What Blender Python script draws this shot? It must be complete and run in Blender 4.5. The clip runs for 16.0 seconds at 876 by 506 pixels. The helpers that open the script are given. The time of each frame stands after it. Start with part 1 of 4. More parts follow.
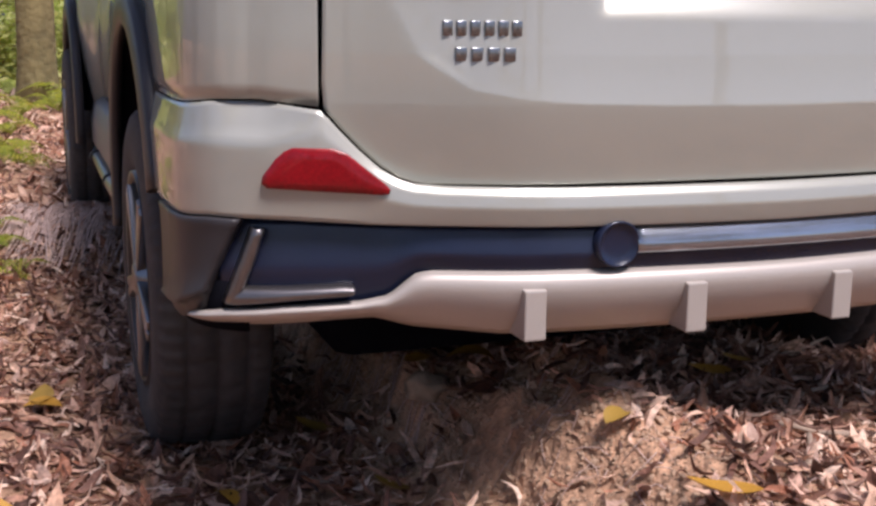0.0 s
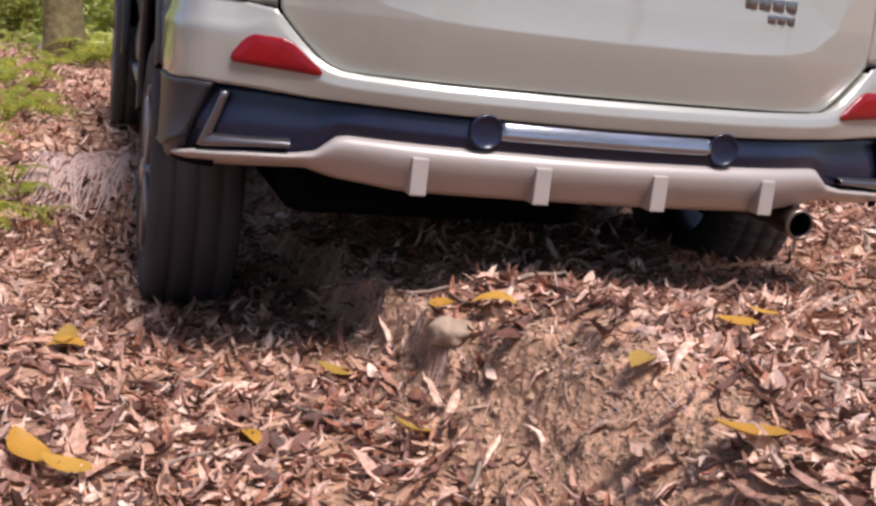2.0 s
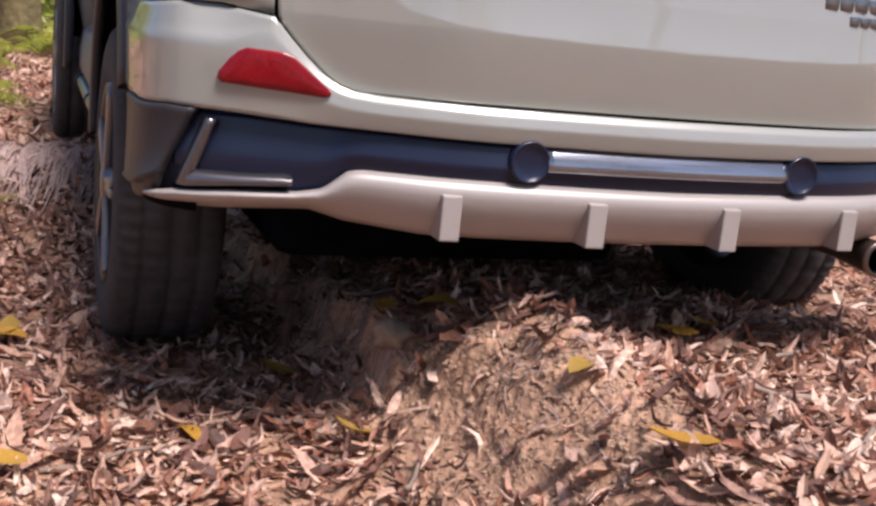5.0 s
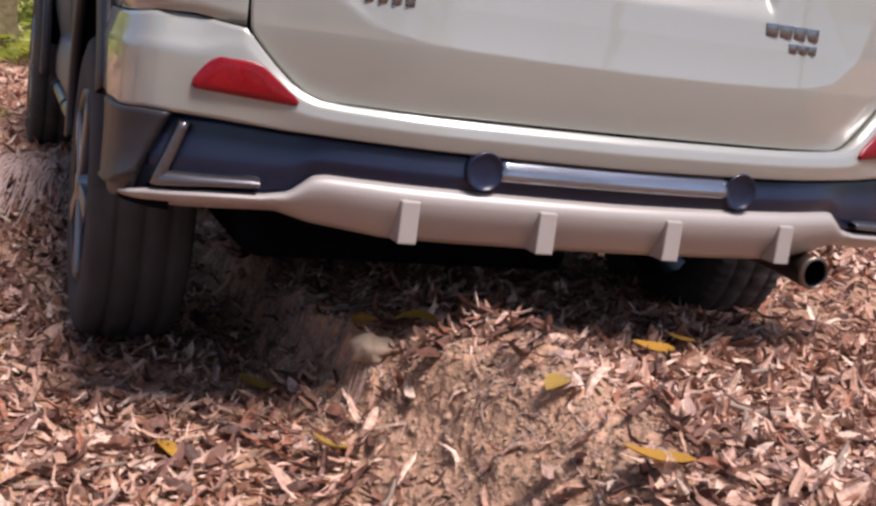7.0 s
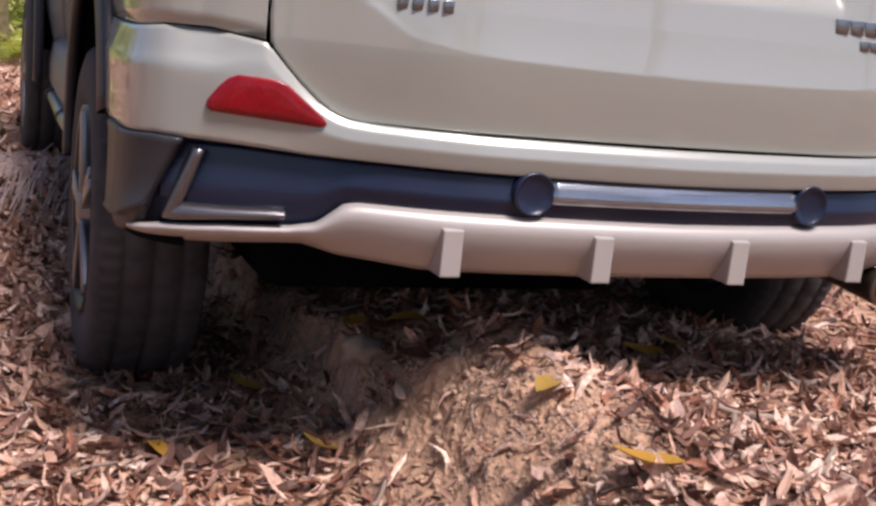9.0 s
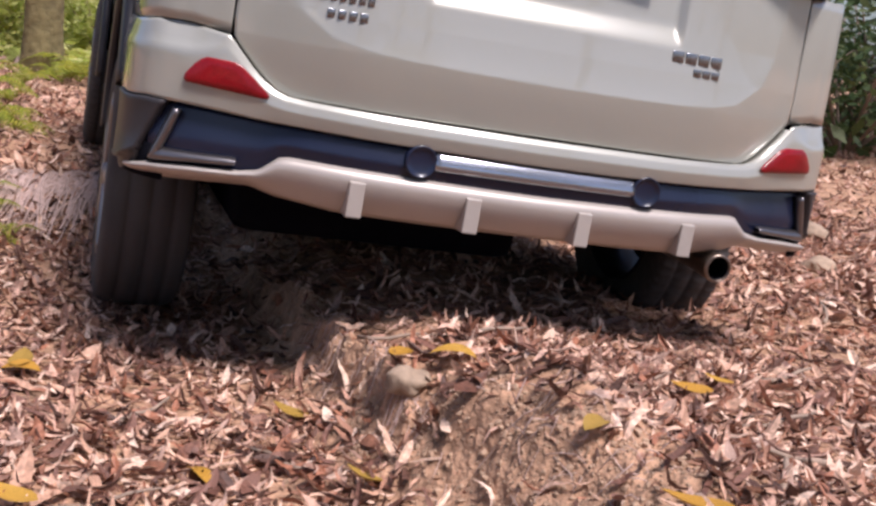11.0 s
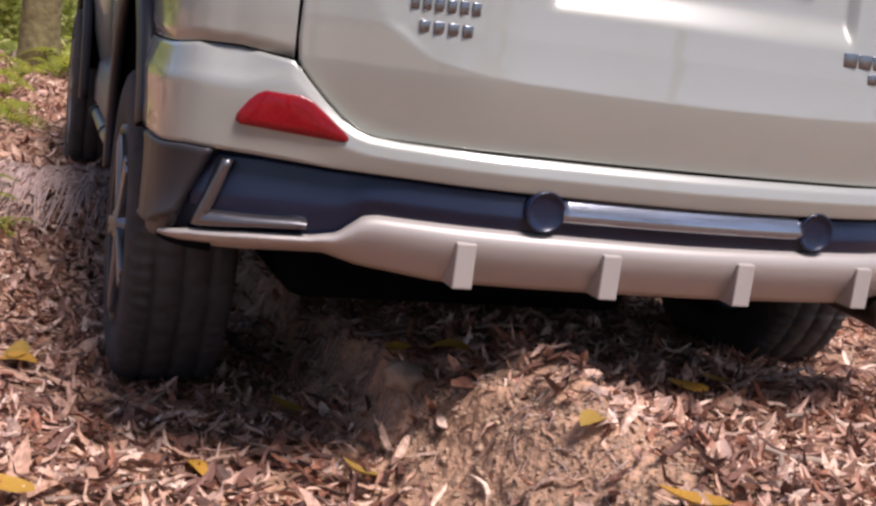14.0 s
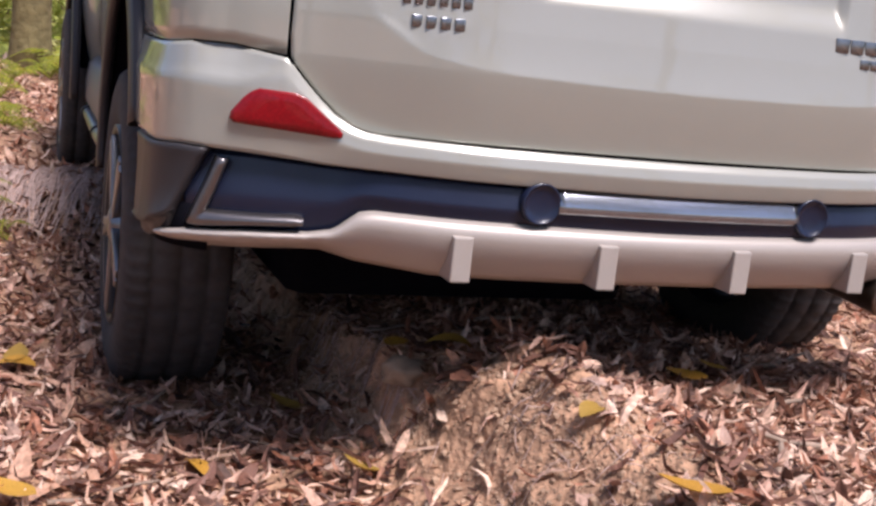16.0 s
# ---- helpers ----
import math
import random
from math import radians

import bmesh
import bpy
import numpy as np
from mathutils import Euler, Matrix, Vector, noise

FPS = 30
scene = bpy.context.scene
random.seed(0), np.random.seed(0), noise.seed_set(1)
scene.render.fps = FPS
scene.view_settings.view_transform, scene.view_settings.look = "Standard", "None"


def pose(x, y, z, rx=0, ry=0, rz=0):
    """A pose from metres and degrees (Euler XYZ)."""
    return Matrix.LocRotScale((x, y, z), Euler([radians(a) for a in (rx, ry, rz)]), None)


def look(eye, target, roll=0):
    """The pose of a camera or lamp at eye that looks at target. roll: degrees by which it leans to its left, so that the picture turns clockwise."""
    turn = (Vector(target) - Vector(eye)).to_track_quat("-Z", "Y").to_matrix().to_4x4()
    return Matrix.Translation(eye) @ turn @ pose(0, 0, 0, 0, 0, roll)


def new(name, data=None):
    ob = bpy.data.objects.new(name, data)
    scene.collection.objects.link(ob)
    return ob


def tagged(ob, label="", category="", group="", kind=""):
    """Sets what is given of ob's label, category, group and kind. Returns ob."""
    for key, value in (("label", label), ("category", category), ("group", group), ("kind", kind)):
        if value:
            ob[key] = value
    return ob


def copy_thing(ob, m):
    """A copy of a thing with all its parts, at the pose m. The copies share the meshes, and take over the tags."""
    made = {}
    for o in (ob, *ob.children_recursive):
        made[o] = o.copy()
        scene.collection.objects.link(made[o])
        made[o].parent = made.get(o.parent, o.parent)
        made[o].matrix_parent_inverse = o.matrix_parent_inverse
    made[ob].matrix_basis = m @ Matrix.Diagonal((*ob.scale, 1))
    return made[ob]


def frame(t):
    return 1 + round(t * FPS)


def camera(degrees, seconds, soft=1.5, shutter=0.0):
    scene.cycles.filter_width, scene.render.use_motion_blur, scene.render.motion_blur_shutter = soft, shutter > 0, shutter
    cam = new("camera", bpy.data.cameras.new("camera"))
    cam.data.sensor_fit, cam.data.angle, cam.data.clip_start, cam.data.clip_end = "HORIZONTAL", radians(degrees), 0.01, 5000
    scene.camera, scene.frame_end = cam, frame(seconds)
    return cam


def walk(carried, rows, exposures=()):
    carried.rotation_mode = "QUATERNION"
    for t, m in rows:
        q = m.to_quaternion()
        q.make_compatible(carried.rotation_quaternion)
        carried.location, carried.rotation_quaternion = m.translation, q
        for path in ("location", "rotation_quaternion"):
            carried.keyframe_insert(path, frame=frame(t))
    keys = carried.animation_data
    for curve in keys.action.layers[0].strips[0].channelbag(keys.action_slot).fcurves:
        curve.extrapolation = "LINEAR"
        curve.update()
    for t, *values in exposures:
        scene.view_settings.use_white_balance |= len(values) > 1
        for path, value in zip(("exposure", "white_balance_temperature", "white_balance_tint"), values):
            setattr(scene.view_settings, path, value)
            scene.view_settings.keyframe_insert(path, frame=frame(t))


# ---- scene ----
# The world's origin lies on the track under the rear bumper of the car at rest; y runs ahead along the track.

# ---------------------------------------------------------------- camera
cam = camera(41.0, 16.0, soft=2.7, shutter=0.5)


def turned(x, y, z, yaw, pitch, roll):
    return pose(x, y, z, 0, 0, yaw) @ pose(0, 0, 0, pitch) @ pose(0, 0, 0, 0, roll)


# seconds, place, yaw, pitch, roll
PATH = [
    (0.0, -1.093, -1.770, 0.777, -19.14, -11.01, -1.36),
    (0.5, -1.101, -1.769, 0.786, -18.74, -11.27, -1.45),
    (1.0, -1.103, -1.764, 0.778, -18.42, -11.61, -1.62),
    (1.5, -1.104, -1.759, 0.737, -18.30, -12.27, -1.92),
    (2.0, -1.096, -1.761, 0.728, -18.09, -12.60, -2.27),
    (2.5, -1.097, -1.760, 0.731, -18.14, -12.73, -2.81),
    (3.0, -1.095, -1.762, 0.728, -18.42, -12.78, -3.27),
    (3.5, -1.091, -1.767, 0.718, -18.76, -12.76, -3.68),
    (4.0, -1.084, -1.775, 0.724, -19.26, -12.60, -3.95),
    (4.5, -1.081, -1.778, 0.729, -19.80, -12.51, -4.23),
    (7.0, -1.083, -1.779, 0.743, -21.36, -11.77, -4.97),
    (7.5, -1.086, -1.786, 0.746, -21.46, -11.77, -5.04),
    (8.0, -1.085, -1.785, 0.743, -21.70, -11.76, -5.19),
    (8.5, -1.086, -1.788, 0.742, -22.04, -11.72, -5.36),
    (11.0, -1.097, -1.767, 0.754, -19.65, -10.63, -6.35),
    (11.5, -1.097, -1.765, 0.754, -19.50, -10.54, -6.44),
    (12.0, -1.098, -1.769, 0.755, -19.64, -10.51, -6.58),
    (12.5, -1.100, -1.774, 0.754, -19.78, -10.56, -6.70),
    (13.0, -1.100, -1.771, 0.751, -19.84, -10.61, -6.78),
    (13.5, -1.102, -1.772, 0.750, -19.88, -10.65, -6.90),
    (14.0, -1.104, -1.772, 0.748, -19.90, -10.64, -6.96),
    (14.5, -1.103, -1.774, 0.744, -19.89, -10.75, -6.87),
    (15.0, -1.103, -1.773, 0.751, -19.92, -10.80, -6.59),
    (15.5, -1.106, -1.772, 0.752, -20.00, -10.87, -6.18),
    (16.0, -1.104, -1.772, 0.751, -20.12, -10.98, -5.73),
]
# seconds and stops: the clip's camera opens a little towards its end
EXPOSURES = [(0.0, 0.24), (2.0, 0.25), (4.5, 0.27), (7.0, 0.20), (8.5, 0.25), (11.0, 0.26), (13.0, 0.19), (14.5, 0.25), (16.0, 0.34)]
walk(cam, [(t, turned(*r) @ pose(0, 0, 0, 90)) for t, *r in PATH], EXPOSURES)

# the car's own way over the track: seconds, place, yaw, pitch, roll
DRIVE = [
    (0.0, 0.018, -0.227, -0.056, 0.74, 0.35, -1.05),
    (0.5, 0.010, -0.159, -0.065, 0.35, 0.47, -0.21),
    (1.0, -0.001, 0.069, -0.065, -0.15, 0.87, 1.83),
    (1.5, -0.018, 0.308, -0.102, -1.06, 1.30, 2.70),
    (2.0, -0.026, 0.482, -0.088, -1.37, 1.42, 3.81),
    (2.5, -0.032, 0.525, -0.091, -1.23, 1.51, 3.49),
    (3.0, -0.022, 0.409, -0.087, -0.89, 1.37, 3.52),
    (3.5, -0.008, 0.194, -0.082, -0.13, 1.08, 2.38),
    (4.0, 0.001, 0.015, -0.060, -0.01, 0.67, 1.47),
    (4.5, 0.002, -0.011, -0.056, 0.03, 0.47, 1.11),
    (6.8, 0.003, 0.170, -0.070, 0.10, 0.46, 2.35),
    (7.0, 0.001, 0.135, -0.069, 0.11, 0.46, 2.40),
    (7.5, 0.003, 0.004, -0.067, 0.14, 0.26, 1.59),
    (8.0, 0.012, -0.050, -0.061, 0.36, 0.46, 0.62),
    (8.5, 0.016, -0.093, -0.051, 0.25, 0.51, 0.33),
    (8.7, 0.022, -0.144, -0.053, 0.30, 0.50, 0.25),
    (10.8, -0.048, 0.622, -0.056, -1.60, 0.88, 3.30),
    (11.0, -0.052, 0.631, -0.062, -1.83, 0.88, 3.31),
    (11.5, -0.023, 0.468, -0.088, -0.75, 0.88, 3.41),
    (12.0, -0.022, 0.210, -0.081, 0.07, 0.69, 2.26),
    (12.5, -0.004, 0.024, -0.054, 0.13, 0.44, 0.78),
    (13.0, 0.001, 0.008, -0.050, 0.23, 0.30, 0.56),
    (13.5, 0.000, 0.007, -0.053, 0.01, 0.21, 0.38),
    (14.0, -0.001, 0.002, -0.051, 0.18, 0.13, 0.35),
    (14.5, 0.000, 0.000, -0.051, 0.00, 0.01, 0.35),
    (15.0, -0.000, 0.002, -0.051, 0.29, 0.13, 0.49),
    (15.5, -0.001, 0.001, -0.051, 0.37, 0.19, 0.48),
    (16.0, -0.000, 0.003, -0.051, 0.31, 0.18, 0.40),
]

# ---------------------------------------------------------------- daylight
SUN_UP, SUN_AZ = 61.0, 160.0     # degrees above the horizon, and from straight ahead round by the right
world = bpy.data.worlds.new("daylight")
scene.world = world
world.use_nodes = True
wn = world.node_tree.nodes
sky = wn.new("ShaderNodeTexSky")
sky.sky_type, sky.sun_disc = "NISHITA", False
sky.sun_elevation, sky.sun_rotation = radians(SUN_UP), radians(SUN_AZ)
sky.air_density, sky.dust_density = 1.0, 2.5
world.node_tree.links.new(sky.outputs[0], wn["Background"].inputs[0])
wn["Background"].inputs[1].default_value = 0.115
sun = new("sun", bpy.data.lights.new("sun", "SUN"))
sun.data.energy, sun.data.angle, sun.data.color = 5.0, radians(19), (1.0, 0.905, 0.79)
toward = Vector((math.sin(radians(SUN_AZ)) * math.cos(radians(SUN_UP)), math.cos(radians(SUN_AZ)) * math.cos(radians(SUN_UP)), math.sin(radians(SUN_UP))))
sun.matrix_world = look(toward * 40, (0, 0, 0))
scene.view_settings.use_white_balance = True
scene.view_settings.white_balance_temperature, scene.view_settings.white_balance_tint = 5820, 20


# ---------------------------------------------------------------- materials
def material(name, color, rough=0.5, metal=0.0, coat=0.0, spread=0.12, grain=40.0, bump=0.1, size=0.004, spec=0.5, patch=3.0):
    """A principled surface whose colour wavers at two scales, with fine relief."""
    m = bpy.data.materials.new(name)
    m.use_nodes = True
    n, l = m.node_tree.nodes, m.node_tree.links
    p = n["Principled BSDF"]
    p.inputs["Roughness"].default_value, p.inputs["Metallic"].default_value = rough, metal
    p.inputs["Coat Weight"].default_value, p.inputs["Coat Roughness"].default_value, p.inputs["Coat IOR"].default_value = coat, 0.03, 1.58
    p.inputs["Specular IOR Level"].default_value = spec
    co = n.new("ShaderNodeTexCoord")
    fine, wide = n.new("ShaderNodeTexNoise"), n.new("ShaderNodeTexNoise")
    fine.inputs["Scale"].default_value, wide.inputs["Scale"].default_value = grain, patch
    fine.inputs["Detail"].default_value, wide.inputs["Detail"].default_value = 4, 3
    for t in (fine, wide):
        l.new(co.outputs["Object"], t.inputs["Vector"])
    add = n.new("ShaderNodeMath")
    l.new(fine.outputs["Fac"], add.inputs[0])
    l.new(wide.outputs["Fac"], add.inputs[1])
    ramp = n.new("ShaderNodeMapRange")
    ramp.inputs["From Min"].default_value, ramp.inputs["From Max"].default_value = 0.6, 1.4
    ramp.inputs["To Min"].default_value, ramp.inputs["To Max"].default_value = 1 - spread, 1 + spread
    l.new(add.outputs[0], ramp.inputs["Value"])
    mix = n.new("ShaderNodeVectorMath")
    mix.operation = "SCALE"
    mix.inputs[0].default_value = color
    l.new(ramp.outputs[0], mix.inputs["Scale"])
    l.new(mix.outputs[0], p.inputs["Base Color"])
    if bump:
        b = n.new("ShaderNodeBump")
        b.inputs["Strength"].default_value, b.inputs["Distance"].default_value = bump, size
        l.new(fine.outputs["Fac"], b.inputs["Height"])
        l.new(b.outputs[0], p.inputs["Normal"])
    return m


def tinted(name, colors, rough=0.60, through_light=0.15, per_object=False, grain=90.0):
    """Leaf-like: every island or object takes one of the colours, with veins and blotches on it."""
    m = bpy.data.materials.new(name)
    m.use_nodes = True
    n, l = m.node_tree.nodes, m.node_tree.links
    p = n["Principled BSDF"]
    p.inputs["Roughness"].default_value = rough
    p.inputs["Specular IOR Level"].default_value = 0.35
    pick = n.new("ShaderNodeObjectInfo" if per_object else "ShaderNodeNewGeometry")
    ramp = n.new("ShaderNodeValToRGB")
    ramp.color_ramp.interpolation = "CONSTANT"
    while len(ramp.color_ramp.elements) < len(colors):
        ramp.color_ramp.elements.new(1)
    for i, (e, c) in enumerate(zip(ramp.color_ramp.elements, colors)):
        e.position, e.color = i / len(colors), (*c, 1)
    l.new(pick.outputs["Random" if per_object else "Random Per Island"], ramp.inputs[0])
    co, fine = n.new("ShaderNodeTexCoord"), n.new("ShaderNodeTexNoise")
    l.new(co.outputs["Object"], fine.inputs["Vector"])
    fine.inputs["Scale"].default_value, fine.inputs["Detail"].default_value = grain, 3
    rng = n.new("ShaderNodeMapRange")
    rng.inputs["From Min"].default_value, rng.inputs["From Max"].default_value = 0.3, 0.7
    rng.inputs["To Min"].default_value, rng.inputs["To Max"].default_value = 0.6, 1.3
    l.new(fine.outputs["Fac"], rng.inputs["Value"])
    mix = n.new("ShaderNodeVectorMath")
    mix.operation = "SCALE"
    l.new(ramp.outputs[0], mix.inputs[0])
    l.new(rng.outputs[0], mix.inputs["Scale"])
    l.new(mix.outputs[0], p.inputs["Base Color"])
    if through_light:
        t, ms = n.new("ShaderNodeBsdfTranslucent"), n.new("ShaderNodeMixShader")
        l.new(mix.outputs[0], t.inputs["Color"])
        ms.inputs[0].default_value = through_light
        l.new(p.outputs[0], ms.inputs[1])
        l.new(t.outputs[0], ms.inputs[2])
        l.new(ms.outputs[0], n["Material Output"].inputs["Surface"])
    return m


PAINT = material("pearl_white_paint", (0.366, 0.361, 0.312), rough=0.34, metal=0.28, coat=1.0, spread=0.015, grain=900, bump=0.0, patch=2)
BLACK = material("black_plastic", (0.010, 0.014, 0.034), rough=0.27, spec=0.5, spread=0.2, grain=500, bump=0.05, size=0.001)
CLAD = material("dark_grey_cladding", (0.037, 0.034, 0.037), rough=0.42, spec=0.35, spread=0.15, grain=450, bump=0.08, size=0.001)
GREYTRIM = material("grey_side_trim", (0.20, 0.195, 0.19), rough=0.45, spread=0.12, grain=300, bump=0.05, size=0.001)
SILVER = material("silver_painted_plastic", (0.42, 0.375, 0.335), rough=0.42, metal=0.25, spread=0.05, grain=300, bump=0.03, size=0.001)
CHROME = material("chrome", (0.29, 0.29, 0.30), rough=0.22, metal=1.0, spread=0.05, grain=60, bump=0.0)
DULL = material("dull_chrome", (0.21, 0.195, 0.195), rough=0.30, metal=0.9, spread=0.08, grain=90, bump=0.0)
# Pale bluish metal: the sky's sheen on the dark bar is in the colour.
GLOSS = material("sky_sheen_trim", (0.36, 0.38, 0.42), rough=0.16, metal=0.9, spread=0.05, grain=60, bump=0.0)
RUBBER = material("tyre_rubber", (0.040, 0.037, 0.036), rough=0.78, spread=0.3, grain=70, bump=0.25, size=0.002, patch=8)
MUD = material("dusty_rubber", (0.052, 0.044, 0.041), rough=0.85, spread=0.35, grain=55, bump=0.2, size=0.002, patch=9)
RIM = material("rim_dark_metal", (0.05, 0.05, 0.055), rough=0.35, metal=0.6, spread=0.1, grain=80, bump=0.0)
SPOKE = material("machined_alloy", (0.25, 0.25, 0.26), rough=0.28, metal=0.9, spread=0.06, grain=120, bump=0.0)
# Black of the underside, deepened so the shade under the car is in it.
UNDER_SHADE = material("shade_deepened_black", (0.004, 0.004, 0.0065), rough=0.9, spec=0.05, spread=0.3, grain=20, bump=0.2)
PIPE = material("exhaust_steel", (0.20, 0.155, 0.125), rough=0.35, metal=0.85, spread=0.2, grain=60, bump=0.05)
RED = material("red_reflector", (0.20, 0.003, 0.006), rough=0.30, spec=0.2, coat=0.35, spread=0.40, grain=220, bump=0.15, size=0.001, patch=14)
GLASS = material("tinted_glass", (0.012, 0.014, 0.016), rough=0.04, spread=0.05, bump=0.0, coat=0.5)
SOIL = material("forest_soil", (0.38, 0.228, 0.142), rough=0.95, spread=0.62, grain=34, bump=1.0, size=0.025, patch=7, spec=0.2)
DIRT = material("dry_clods", (0.37, 0.25, 0.168), rough=0.95, spread=0.35, grain=60, bump=0.7, size=0.01, patch=9, spec=0.2)
PLATE = material("blue_plate", (0.02, 0.05, 0.30), rough=0.4, spread=0.05, grain=50, bump=0.0)
WHITE = material("white_marking", (0.75, 0.75, 0.75), rough=0.5, spread=0.03, grain=50, bump=0.0)
STONE = material("pale_stone", (0.31, 0.225, 0.155), rough=0.85, spread=0.35, grain=45, bump=0.5, size=0.01)
BARK = material("bark", (0.16, 0.125, 0.09), rough=0.9, spread=0.45, grain=14, bump=0.9, size=0.03, patch=3)
MOSS = material("mossy_bark", (0.17, 0.135, 0.055), rough=0.9, spread=0.5, grain=12, bump=0.9, size=0.03, patch=2.5)
TWIG = material("twig_wood", (0.26, 0.19, 0.14), rough=0.85, spread=0.4, grain=60, bump=0.3)
STRAW = material("dry_roots", (0.47, 0.34, 0.29), rough=0.85, spread=0.4, grain=40, bump=0.3)
# Leaf browns; palest and darkest are pushed apart to carry sunlit and shaded leaves.
LITTER_TONES = [(0.512, 0.301, 0.202), (0.241, 0.108, 0.064), (0.613, 0.383, 0.284), (0.143, 0.063, 0.041), (0.399, 0.210, 0.139), (0.720, 0.490, 0.360), (0.315, 0.177, 0.125), (0.089, 0.044, 0.031),
                (0.441, 0.290, 0.223), (0.357, 0.154, 0.089), (0.557, 0.341, 0.233), (0.188, 0.089, 0.061), (0.760, 0.560, 0.430), (0.116, 0.056, 0.038), (0.646, 0.424, 0.304), (0.214, 0.108, 0.078)]
LITTER = tinted("dead_leaves", LITTER_TONES)
LEAF_ONE = tinted("dead_leaf", LITTER_TONES, per_object=True)
YELLOW = tinted("yellow_leaf", [(0.44, 0.23, 0.03), (0.46, 0.26, 0.04), (0.34, 0.21, 0.04)], per_object=True, rough=0.55)
# Sunlight and shade on the foliage are put into these three leaf colours.
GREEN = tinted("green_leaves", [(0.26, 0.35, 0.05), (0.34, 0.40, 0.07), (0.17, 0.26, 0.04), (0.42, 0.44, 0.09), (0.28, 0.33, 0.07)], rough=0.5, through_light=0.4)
SUN_TINTED = tinted("sun_tinted_leaves", [(0.48, 0.53, 0.12), (0.56, 0.58, 0.18), (0.40, 0.48, 0.09), (0.66, 0.66, 0.27)], rough=0.5, through_light=0.5)
SHADE_TINTED = tinted("shade_tinted_leaves", [(0.08, 0.125, 0.04), (0.11, 0.16, 0.05), (0.06, 0.10, 0.038), (0.15, 0.18, 0.06)], rough=0.5, through_light=0.25)
FERN = tinted("fern_green", [(0.27, 0.29, 0.025), (0.20, 0.24, 0.022), (0.33, 0.32, 0.03)], rough=0.5, through_light=0.35)


# ---------------------------------------------------------------- mesh helpers
def mesh_ob(name, verts, faces, mat, parent=None, label="", smooth=True):
    me = bpy.data.meshes.new(name)
    me.from_pydata([tuple(v) for v in verts], [], [tuple(int(i) for i in f) for f in faces])
    me.update()
    if smooth:
        me.polygons.foreach_set("use_smooth", [True] * len(me.polygons))
    me.materials.append(mat)
    ob = new(name, me)
    ob.parent = parent
    if label:
        tagged(ob, label)
    return ob


def part(name, bm, mat, parent, label="", smooth=True):
    me = bpy.data.meshes.new(name)
    bmesh.ops.recalc_face_normals(bm, faces=bm.faces)
    bm.to_mesh(me)
    bm.free()
    if smooth:
        me.polygons.foreach_set("use_smooth", [True] * len(me.polygons))
    me.materials.append(mat)
    ob = new(name, me)
    ob.parent = parent
    if label:
        tagged(ob, label)
    return ob


def sheet(name, rows, mat, parent, label="", thick=0.0, flip=False):
    """A skin over a grid of points, given a thickness away from the side that shows."""
    rows = np.asarray(rows, float)
    n, m = rows.shape[:2]
    faces = []
    for i in range(n - 1):
        for j in range(m - 1):
            q = (i * m + j, i * m + j + 1, (i + 1) * m + j + 1, (i + 1) * m + j)
            faces.append(q[::-1] if flip else q)
    ob = mesh_ob(name, rows.reshape(-1, 3), faces, mat, parent, label)
    if thick:
        s = ob.modifiers.new("thickness", "SOLIDIFY")
        s.thickness, s.offset = thick, -1.0
    return ob


def box(bm, lo, hi, bevel=0.0):
    r = bmesh.ops.create_cube(bm, size=1.0)
    for v in r["verts"]:
        v.co = Vector([(a + b) / 2 + c * (b - a) for a, b, c in zip(lo, hi, v.co)])
    if bevel:
        es = list({e for v in r["verts"] for e in v.link_edges})
        bmesh.ops.bevel(bm, geom=es, offset=bevel, segments=2, affect="EDGES", profile=0.6)
    return r["verts"]


def lathe(profile, seg, axis="x"):
    """A body turned round the x axis from (x, radius) pairs."""
    bm = bmesh.new()
    rings = []
    for i in range(seg):
        a = 2 * math.pi * i / seg
        rings.append([bm.verts.new((x, r * math.cos(a), r * math.sin(a))) for x, r in profile])
    for i in range(seg):
        a, b = rings[i], rings[(i + 1) % seg]
        for j in range(len(profile) - 1):
            bm.faces.new((a[j], a[j + 1], b[j + 1], b[j]))
    return bm


def tube(bm, pts, radii, sides=7):
    """A round bar along points, closed at both ends."""
    pts = [Vector(p) for p in pts]
    rings = []
    for i, p in enumerate(pts):
        d = (pts[min(i + 1, len(pts) - 1)] - pts[max(i - 1, 0)]).normalized()
        u = d.cross(Vector((0.13, 0.31, 0.94)) if abs(d.z) < 0.9 else Vector((1, 0, 0))).normalized()
        w = d.cross(u)
        rings.append([bm.verts.new(p + (u * math.cos(2 * math.pi * k / sides) + w * math.sin(2 * math.pi * k / sides)) * radii[i]) for k in range(sides)])
    for a, b in zip(rings, rings[1:]):
        for k in range(sides):
            bm.faces.new((a[k], a[(k + 1) % sides], b[(k + 1) % sides], b[k]))
    bm.faces.new(rings[0][::-1])
    bm.faces.new(rings[-1])


def smoothstep(a, b, x):
    t = np.clip((np.asarray(x, float) - a) / (b - a), 0, 1)
    return t * t * (3 - 2 * t)


